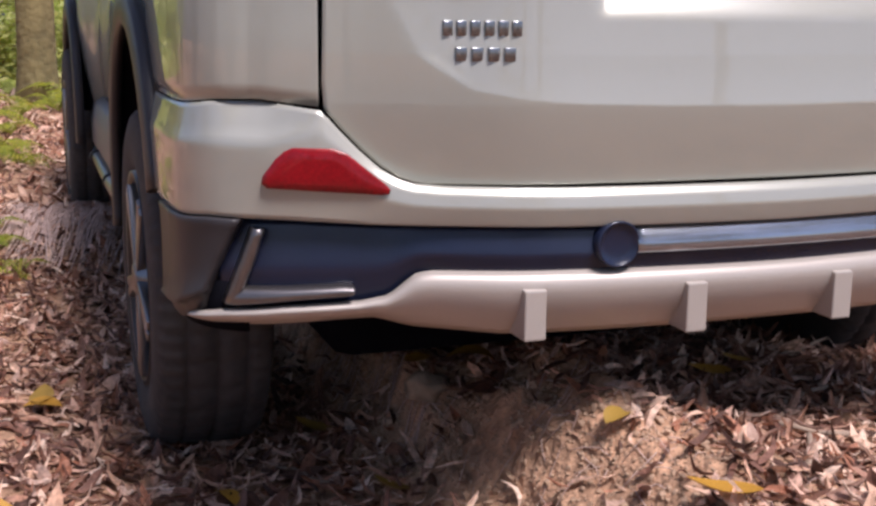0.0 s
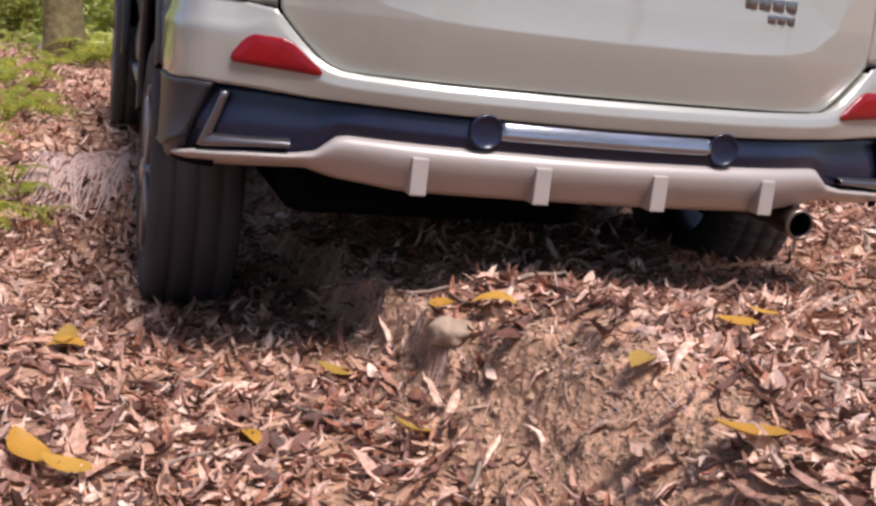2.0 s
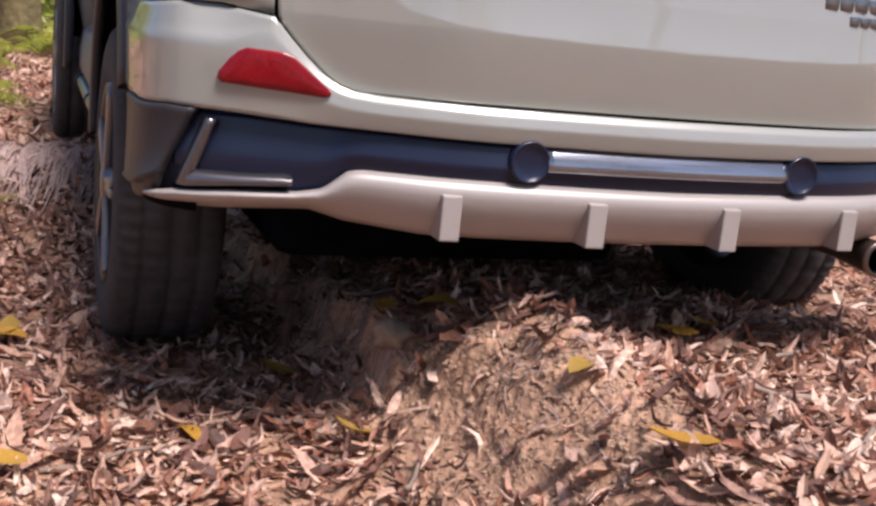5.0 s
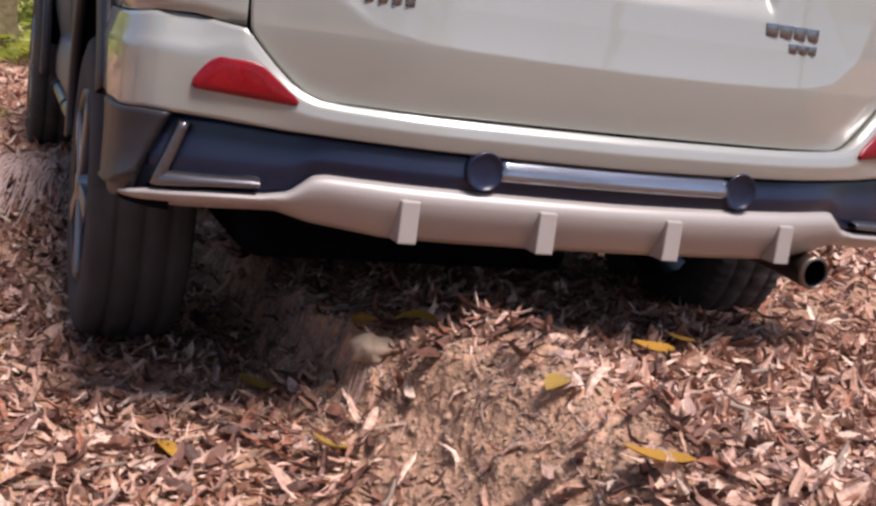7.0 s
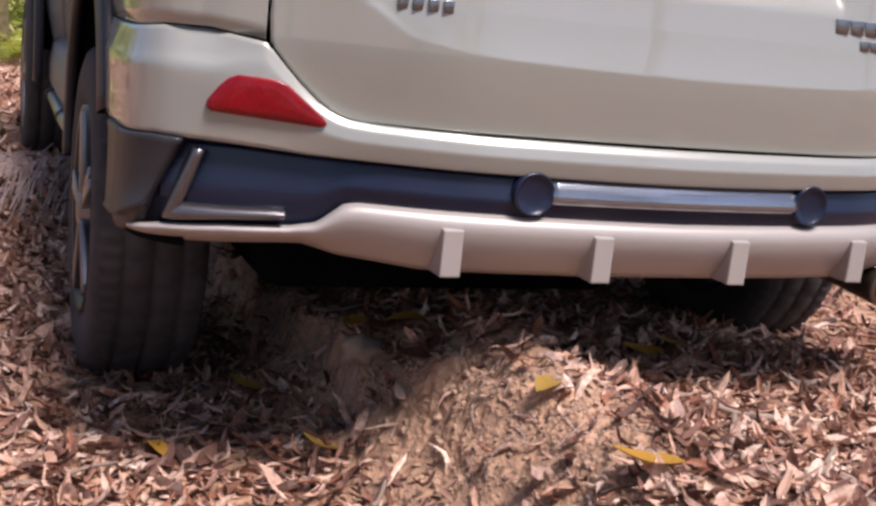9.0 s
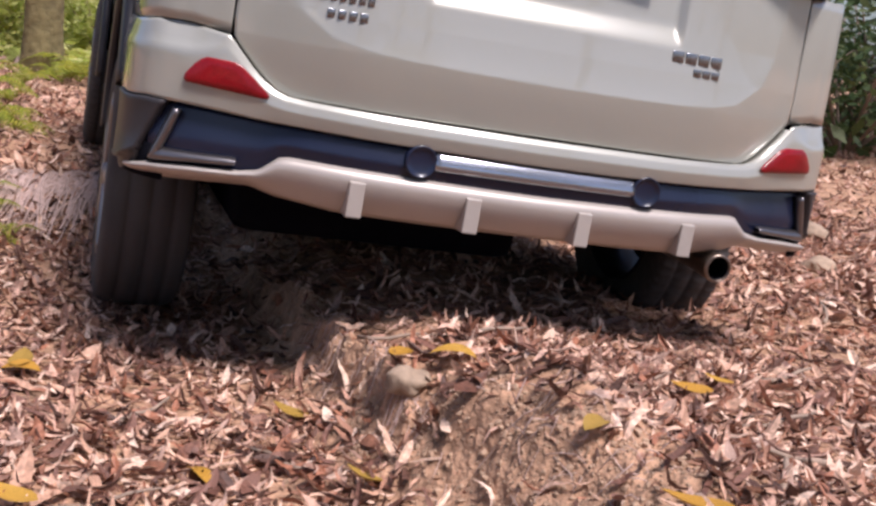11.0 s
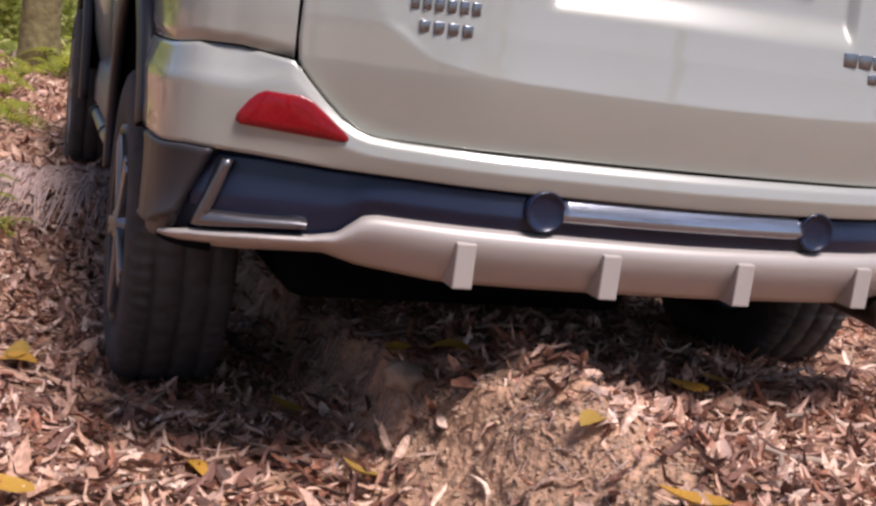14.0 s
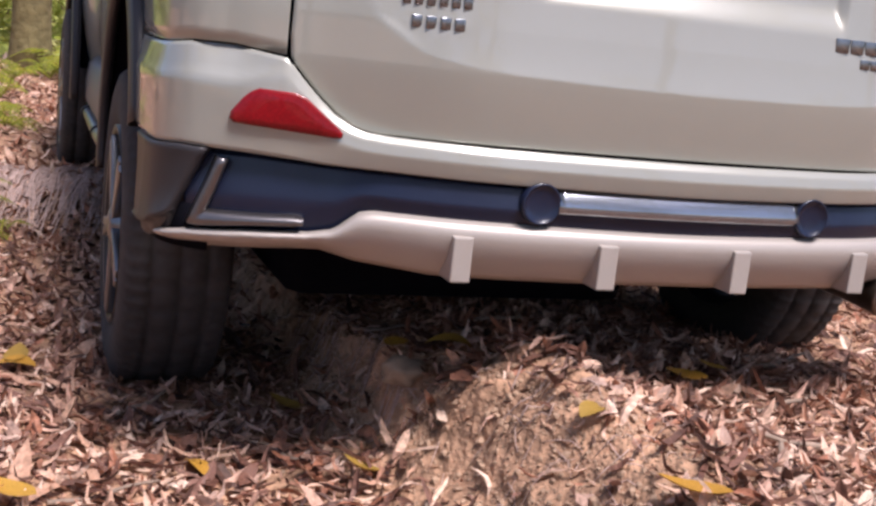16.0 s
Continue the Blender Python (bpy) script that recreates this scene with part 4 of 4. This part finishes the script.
def twig(x, y, ln, yaw, r=0.006, bend=0.15, lift=0.02, tilt=0.05, label="dry brown twig on the litter"):
    bm = bmesh.new()
    pts, radii = [], []
    for i in range(7):
        t = i / 6 - 0.5
        px, py = x + ln * t * math.cos(yaw) - bend * ln * t * t * math.sin(yaw), y + ln * t * math.sin(yaw) + bend * ln * t * t * math.cos(yaw)
        pts.append((px, py, float(height(x, y)) + lift + tilt * ln * t + 0.004 * math.sin(9 * t + x * 40)))
        radii.append(r * (1 - 0.5 * (t + 0.5)))
    tube(bm, pts, radii, 7)
    return tagged(part("twig", bm, TWIG, None), label, "twig", group="dry twigs")


for x, y, ln, yaw, r in ((0.05, -0.30, 0.16, 0.9, 0.010), (-0.13, 0.55, 0.20, 0.15, 0.006), (0.14, 0.30, 0.18, 0.5, 0.006), (-0.85, 0.62, 0.17, 0.8, 0.006), (0.33, 0.10, 0.22, 0.3, 0.007),
                         (-0.62, 0.36, 0.14, 2.2, 0.005), (0.16, -0.12, 0.17, 2.6, 0.006), (0.62, 0.48, 0.25, 0.4, 0.007), (-0.95, 0.15, 0.2, 0.35, 0.005), (1.3, 1.25, 0.3, 1.0, 0.008),
                         (-0.45, -0.05, 0.15, 1.1, 0.005), (0.36, -0.35, 0.2, 2.0, 0.006), (0.1, -0.45, 0.2, 0.6, 0.008), (-0.30, 0.62, 0.22, 0.1, 0.005)):
    twig(x, y, ln, yaw, r)


def rootlets():
    """Thin dry fibres and stalks tangled on the broken ridge."""
    bm = bmesh.new()
    for i in range(230):
        y = rng.normal(-0.12, 0.25)
        x = rng.normal(-0.19, 0.13) - 0.25 * (y + 0.1)
        a, ln = rng.uniform(0, 6.28), rng.uniform(0.02, 0.09)
        if i >= 120:
            y = rng.uniform(0.25, 1.1)
            x, a, ln = float(bank_line(y)) + rng.normal(-0.01, 0.025), rng.normal(3.1, 0.7), rng.uniform(0.03, 0.10)
        pts = []
        for k in range(4):
            t = k / 3 - 0.5
            px, py = x + ln * t * math.cos(a) + 0.3 * ln * t * t * math.sin(a), y + ln * t * math.sin(a)
            pts.append((px, py, float(height(px, py)) + 0.004 + 0.012 * max(0, math.sin(3.1 * (t + 0.5))) * rng.uniform(0, 1)))
        r = rng.uniform(0.0005, 0.0013)
        tube(bm, pts, [r, r, r, r * 0.6], 4)
    return tagged(part("rootlets", bm, STRAW, None), "tangled dry rootlets on the ridge", "roots", kind="stuff")


rootlets()


def hanging_roots():
    """Dry fibres down the face of the low bank under the front wheel."""
    bm = bmesh.new()
    for i in range(420):
        x = rng.uniform(-1.15, -0.60)
        y0 = rng.uniform(2.85, 3.25)
        dx, dy = rng.normal(-0.09, 0.05), -rng.uniform(0.15, 0.6)
        pts = []
        for k in range(5):
            t = k / 4
            px, py = x + dx * t, y0 + dy * t
            pts.append((px, py, float(height(px, py)) + 0.012 + 0.02 * math.sin(math.pi * t) * rng.uniform(0.2, 1)))
        r = rng.uniform(0.0015, 0.0042)
        tube(bm, pts, [r, r, r, r * 0.8, r * 0.4], 5)
    return tagged(part("hanging_roots", bm, STRAW, None), "pale dry roots hanging down the low bank", "roots", kind="stuff")


hanging_roots()


# ---------------------------------------------------------------- ferns, shrubs and trees
def frond(bm, base, yaw, ln, rise, droop, n=15):
    ax, ay = math.cos(yaw), math.sin(yaw)
    spine = []
    for i in range(n + 1):
        t = i / n
        spine.append(Vector((base[0] + ax * ln * t, base[1] + ay * ln * t, base[2] + rise * math.sin(math.pi * 0.5 * min(1, t * 1.5)) - droop * t * t)))
    tube(bm, spine, [0.003 * (1 - 0.7 * i / n) for i in range(n + 1)], 4)
    for i in range(2, n):
        t = i / n
        w = ln * 0.30 * math.sin(math.pi * (t * 0.85 + 0.12))
        d = (spine[i + 1] - spine[i - 1]).normalized()
        for s in (-1, 1):
            out = (Vector((-ay, ax, 0)) * s + d * 0.35).normalized()
            p0, p1 = spine[i] - d * ln * 0.016, spine[i] + d * ln * 0.026
            tip = spine[i] + out * w + Vector((0, 0, -w * 0.25))
            midp = (p0 + tip) * 0.5 + d * ln * 0.03
            a = [bm.verts.new(p) for p in (p0, p1, midp, tip)]
            bm.faces.new((a[0], a[1], a[2]))
            bm.faces.new((a[0], a[2], a[3]))


def fern(x, y, size, fronds, seed, label="yellow-green fern growing through the litter"):
    r = random.Random(seed)
    bm = bmesh.new()
    z = float(height(x, y))
    for i in range(fronds):
        frond(bm, (x, y, z), 2 * math.pi * i / fronds + r.uniform(-0.3, 0.3), size * r.uniform(0.7, 1.1), size * r.uniform(0.35, 0.7), size * r.uniform(0.2, 0.5))
    return tagged(part("fern", bm, FERN, None, smooth=False), label, "fern", group="ferns beside the track")


for i, (x, y, s, n) in enumerate(((-1.17, 4.45, 0.20, 9), (-1.34, 4.25, 0.24, 9), (-1.42, 3.1, 0.16, 7), (-1.36, 2.2, 0.18, 7), (-1.62, 5.6, 0.30, 9), (-1.45, 7.0, 0.35, 9), (-1.75, 3.7, 0.3, 8), (-1.9, 2.3, 0.25, 8), (-0.75, 8.6, 0.5, 10),
                                 (-1.28, 2.75, 0.16, 6), (-1.18, 7.9, 0.3, 9), (-0.9, 8.4, 0.3, 9), (-1.24, 6.2, 0.22, 8), (-1.22, 5.1, 0.2, 8), (-1.16, 2.35, 0.10, 5), (-1.38, 2.10, 0.22, 8), (-1.26, 2.62, 0.15, 6), (-1.42, 6.4, 0.26, 9), (-1.50, 3.3, 0.26, 9), (-1.30, 4.75, 0.22, 9))):
    fern(x, y, s, n, i + 3)


def leaf_cloud(n, centre, spread, size, rs, tilt=0.8):
    """n small pointed leaves about a centre."""
    c = rs.normal(0, 1, (n, 3))
    c /= np.maximum(1e-6, np.linalg.norm(c, axis=1))[:, None]
    c = c * (rs.uniform(0.15, 1, n) ** 0.45)[:, None] * np.asarray(spread) + np.asarray(centre)
    a = rs.uniform(0, 6.283, n)
    d = np.stack([np.cos(a), np.sin(a), rs.normal(-0.25, 0.45, n)], -1)
    d /= np.linalg.norm(d, axis=1)[:, None]
    u = np.cross(d, rs.normal(0, tilt, (n, 3)) + [0, 0, 1.0])
    u /= np.maximum(1e-6, np.linalg.norm(u, axis=1))[:, None]
    s = size * rs.uniform(0.6, 1.4, n)[:, None]
    v = np.stack([c - d * s * 0.5, c + u * s * 0.22, c + d * s * 0.5, c - u * s * 0.22], 1)
    return v.reshape(-1, 3)


def leaf_mesh(name, verts, mat, parent):
    n = len(verts) // 4
    return mesh_ob(name, verts, np.arange(n * 4).reshape(n, 4), mat, parent, smooth=False)


def tree(seed, tall, girth, crown_r, mat, leaves=5200, low=0.42, bark=BARK):
    """A leaning tapered trunk with limbs, and a ragged crown of leaf clumps at the ends of the limbs."""
    r, rs = random.Random(seed), np.random.default_rng(seed)
    root = new("tree")
    bm = bmesh.new()
    lean = (r.uniform(-0.05, 0.05), r.uniform(-0.05, 0.05))
    trunk = [(lean[0] * tall * t + 0.05 * math.sin(4 * t + seed), lean[1] * tall * t, tall * t - 0.15) for t in (0, 0.015, 0.05, 0.12, 0.25, 0.4, 0.6, 0.8, 1.0)]
    tube(bm, trunk, [girth * k for k in (1.5, 1.25, 1.05, 1.0, 0.9, 0.78, 0.55, 0.32, 0.08)], 12)
    clumps = []
    for i in range(13):
        t = low + (0.97 - low) * i / 12
        a = i * 2.4 + r.uniform(-0.4, 0.4)
        ln = crown_r * (1.05 - 0.55 * abs(t - 0.65) / 0.35) * r.uniform(0.7, 1.1)
        b = Vector((lean[0] * tall * t, lean[1] * tall * t, tall * t - 0.15))
        e = b + Vector((math.cos(a) * ln, math.sin(a) * ln, ln * r.uniform(0.1, 0.55)))
        m = (b + e) * 0.5 + Vector((0, 0, ln * 0.1))
        tube(bm, [b, m, e], [girth * 0.28, girth * 0.17, girth * 0.05], 6)
        clumps += [(e, 1.0), (m + Vector((r.uniform(-0.5, 0.5), r.uniform(-0.5, 0.5), 0.3)), 0.8), (e + Vector((r.uniform(-0.8, 0.8), r.uniform(-0.8, 0.8), r.uniform(-0.4, 0.4))), 0.7)]
    part("trunk", bm, bark, root, "grey-brown bark with moss")
    per = leaves // len(clumps)
    vs = [leaf_cloud(per, c, (crown_r * 0.34 * k, crown_r * 0.34 * k, crown_r * 0.24 * k), 0.19, rs) for c, k in clumps]
    leaf_mesh("crown", np.concatenate(vs), mat, root)
    return root


def shrub(seed, tall, wide, mat, leaves=1500, size=0.11):
    r, rs = random.Random(seed), np.random.default_rng(seed)
    root = new("shrub")
    bm = bmesh.new()
    vs = []
    for i in range(11):
        a = i * 2.4
        e = Vector((math.cos(a) * wide * r.uniform(0.3, 1.0), math.sin(a) * wide * r.uniform(0.3, 1.0), tall * r.uniform(0.45, 1.0)))
        tube(bm, [(0, 0, -0.05), e * 0.5 + Vector((0, 0, 0.1)), e], [0.02, 0.013, 0.005], 5)
        for q in (0.45, 0.75, 1.0):
            vs.append(leaf_cloud(leaves // 33, e * q, (wide * 0.30, wide * 0.30, tall * 0.20), size, rs))
    part("stem", bm, TWIG, root)
    leaf_mesh("foliage", np.concatenate(vs), mat, root)
    return root


def undergrowth(n, x0, x1, y0, y1, tall, size, mat, seed, label):
    """Low plants that cover the far ground; mat carries their sun or shade."""
    rs = np.random.default_rng(seed)
    x, y = rs.uniform(x0, x1, n), rs.uniform(y0, y1, n)
    c = np.stack([x, y, height(x, y) + tall * rs.uniform(0.05, 1, n) ** 1.3 * (0.6 + 0.4 * np.sin(1.7 * x) * np.cos(1.3 * y))], -1)
    v = leaf_cloud(n, (0, 0, 0), (0.02, 0.02, 0.02), size, rs, 0.5).reshape(-1, 4, 3) + c[:, None]
    ob = leaf_mesh("undergrowth", v.reshape(-1, 3), mat, None)
    return tagged(ob, label, "undergrowth", kind="stuff")


undergrowth(9000, -5, 3, 10.2, 26, 0.55, 0.26, SUN_TINTED, 31, "low plants in sun-brightened yellow-green")
undergrowth(9000, -16, 9, 26, 60, 0.9, 0.55, SUN_TINTED, 34, "distant plants in pale sun-brightened green")
undergrowth(500, -2.6, -0.3, 9.3, 10.4, 0.28, 0.12, SUN_TINTED, 32, "seedlings round the trunk in sun-brightened yellow-green")
undergrowth(3500, 4.2, 14, 6.8, 14, 0.5, 0.22, SHADE_TINTED, 33, "low plants under shrubs in shade-darkened green")


def planted(proto, places, label, category, group):
    for i, (x, y, s, a) in enumerate(places):
        m = Matrix.Translation((x, y, float(height(x, y)))) @ Matrix.Rotation(a, 4, "Z")
        if i == 0:
            proto.scale = (1, 1, 1)
            proto.matrix_basis = m
            ob = proto
        else:
            ob = copy_thing(proto, m)
        ob.scale = (s, s, s)
        tagged(ob, label, category, group=group)


planted(tree(11, 9.5, 0.155, 2.4, GREEN, leaves=2000, low=0.60, bark=MOSS), [(-1.0, 8.9, 1, 0.4), (-6.4, 13.0, 1.1, 2.0), (-7.2, 6.5, 0.95, 3.1), (2.6, 27, 1.2, 4.4), (-9, 15, 1.3, 1.0)], "sunlit broadleaf tree with mossy trunk", "tree", "sunlit trees")
# Trees with negative y are unseen, added to shape reflections and skylight on the car.
planted(tree(12, 11, 0.17, 3.0, SHADE_TINTED, low=0.35), [(7.5, 13.5, 1, 0.2), (11.5, 8.0, 1.1, 1.4), (9.5, 3.5, 0.9, 2.9), (14, 15, 1.2, 4.0), (5.5, 18.5, 1.1, 5.0), (-6.5, -6.5, 1.0, 0.7), (5.2, -9.5, 1.1, 2.2), (-0.8, -11.5, 1, 3.3),
                                                      (9.5, -5.5, 1.0, 4.1), (-10.5, 0.5, 1.1, 5.2), (0.4, -9.0, 0.95, 1.9), (-3.4, -7.3, 1.05, 4.6)], "tall forest tree in shade-darkened green", "tree", "shaded trees")
planted(shrub(21, 1.5, 1.2, GREEN), [(-3.4, 8.8, 0.9, 1.0), (-5.5, 9.4, 1.0, 5), (-3.6, 5.2, 0.7, 2.5)],
        "sunlit green shrub at the edge of the track", "shrub", "sunlit shrubs")
planted(shrub(23, 1.5, 1.3, SUN_TINTED, leaves=1700, size=0.16), [(-0.8, 17.0, 1.1, 1.1), (-1.5, 10.4, 0.5, 0), (-0.5, 10.8, 0.5, 0.5), (-2.0, 11.3, 0.7, 2.2), (-2.3, 18.0, 1.3, 3.7), (0.6, 18.4, 1.2, 0), (-4.0, 16.5, 1.3, 3), (-0.2, 22, 1.6, 4), (2.2, 20, 1.5, 0.4), (-2.6, 24, 1.9, 1.3), (0.9, 26, 2.0, 2.3), (-5.5, 22, 2.0, 5.3)],
        "shrub in pale sun-brightened yellow-green", "shrub", "pale sunlit shrubs")
planted(shrub(22, 1.9, 1.3, SHADE_TINTED), [(5.9, 7.2, 1, 0), (5.1, 7.6, 0.8, 4.2), (6.4, 8.2, 1.2, 2.7), (4.3, 8.4, 0.8, 5.5), (7.3, 8.6, 1.1, 1), (5.2, 8.9, 0.95, 2), (8.4, 6.4, 1.0, 3), (6.6, 10.6, 1.2, 4), (9.6, 9.8, 1.2, 5), (4.6, 11.2, 1.2, 0.6), (7.8, 4.2, 0.8, 1.9), (3.6, 13.5, 1.2, 2.4),
                                        (-5.2, -5.0, 1.0, 3.0), (-1.8, -7.5, 1.1, 4.0), (2.6, -7.0, 1.0, 5.0), (6.2, -4.4, 1.0, 0.9), (-6.8, -1.4, 1.0, 1.7), (-6.0, 2.4, 0.9, 2.8)], "shrub in shade-darkened green", "shrub", "shaded shrubs")


# ---------------------------------------------------------------- the uppermost dead leaves, each a piece of the ground
lr = random.Random(5)
placed = 0
while placed < 290:
    x, y = lr.uniform(-1.15, 0.5), lr.uniform(-0.75, 0.55)
    if lr.random() < 0.9 * float(bare(x, y)) or math.hypot(x + 0.166, y + 0.016) < 0.06:
        continue
    ob = single_leaf(x, y, 0.076 * lr.uniform(0.6, 1.3), lr.uniform(0, 6.28), lr.gauss(0, 0.3), lr.gauss(0, 0.3), LEAF_MESH[lr.randrange(len(LEAF_MESH))])
    ob.parent = ground
    placed += 1


# ---------------------------------------------------------------- what moves
def wheel_rows(x, y, side_turn, lifts, spins, steer=0.0):
    """A wheel in the car's space: its travel up and down, and its turning, in short steps."""
    rows, n = [], 160
    for i in range(n + 1):
        t = 16.0 * i / n
        z = float(np.interp(t, [q[0] for q in lifts], [q[1] for q in lifts]))
        a = float(np.interp(t, [q[0] for q in spins], [q[1] for q in spins]))
        rows.append((t, pose(x, y, HUB_Z + z, 0, 0, side_turn + steer) @ pose(0, 0, 0, -a if side_turn == 0 else a)))
    return rows


# seconds, and degrees turned: rolling with the car, slipping while the engine drives it
ROLL = [(t, math.degrees(r[1] / 0.36)) for t, *r in DRIVE]
SLIP = [(0, 0), (0.6, 0), (0.9, 90), (1.2, 290), (2.6, 1340), (3.0, 1560), (3.4, 1640), (5.2, 1640), (5.6, 1800), (6.6, 2400), (7.2, 2620), (7.6, 2680), (9.2, 2680), (9.6, 2800), (11.2, 4080), (11.6, 4280), (12.0, 4350), (16, 4350)]


def rolled(slip):
    ts = sorted({round(0.1 * i, 1) for i in range(161)})
    return [(t, float(np.interp(t, [q[0] for q in ROLL], [q[1] for q in ROLL])) + (float(np.interp(t, [q[0] for q in SLIP], [q[1] for q in SLIP])) if slip else 0)) for t in ts]


# travel of each wheel in its arch: seconds, metres
TRAVEL_RL = [(0, -0.008), (0.5, -0.012), (1.0, -0.03), (1.5, -0.055), (2.0, -0.078), (2.5, -0.075), (3.0, -0.066), (3.5, -0.045), (4.0, -0.025), (4.5, -0.022), (6.8, -0.03), (7.5, -0.02), (8.5, -0.018), (10.8, -0.05),
             (11.5, -0.052), (12.0, -0.045), (12.5, -0.038), (16, -0.038)]
TRAVEL_RR = [(0, 0.03), (16, 0.03)]
TRAVEL_FL = [(0, 0.03), (16, 0.03)]
TRAVEL_FR = [(0, -0.02), (16, -0.02)]


def motions():
    walk(car, [(t, turned(*r)) for t, *r in DRIVE])
    walk(WHEELS["rl"], wheel_rows(-TRACK, AXLE_R, 0, TRAVEL_RL, rolled(True)))
    walk(WHEELS["rr"], wheel_rows(0.812, AXLE_R, 180, TRAVEL_RR, rolled(False)))
    walk(WHEELS["fl"], wheel_rows(-0.815, AXLE_F, 0, TRAVEL_FL, rolled(False)))
    walk(WHEELS["fr"], wheel_rows(0.815, AXLE_F, 180, TRAVEL_FR, rolled(True)))


motions()
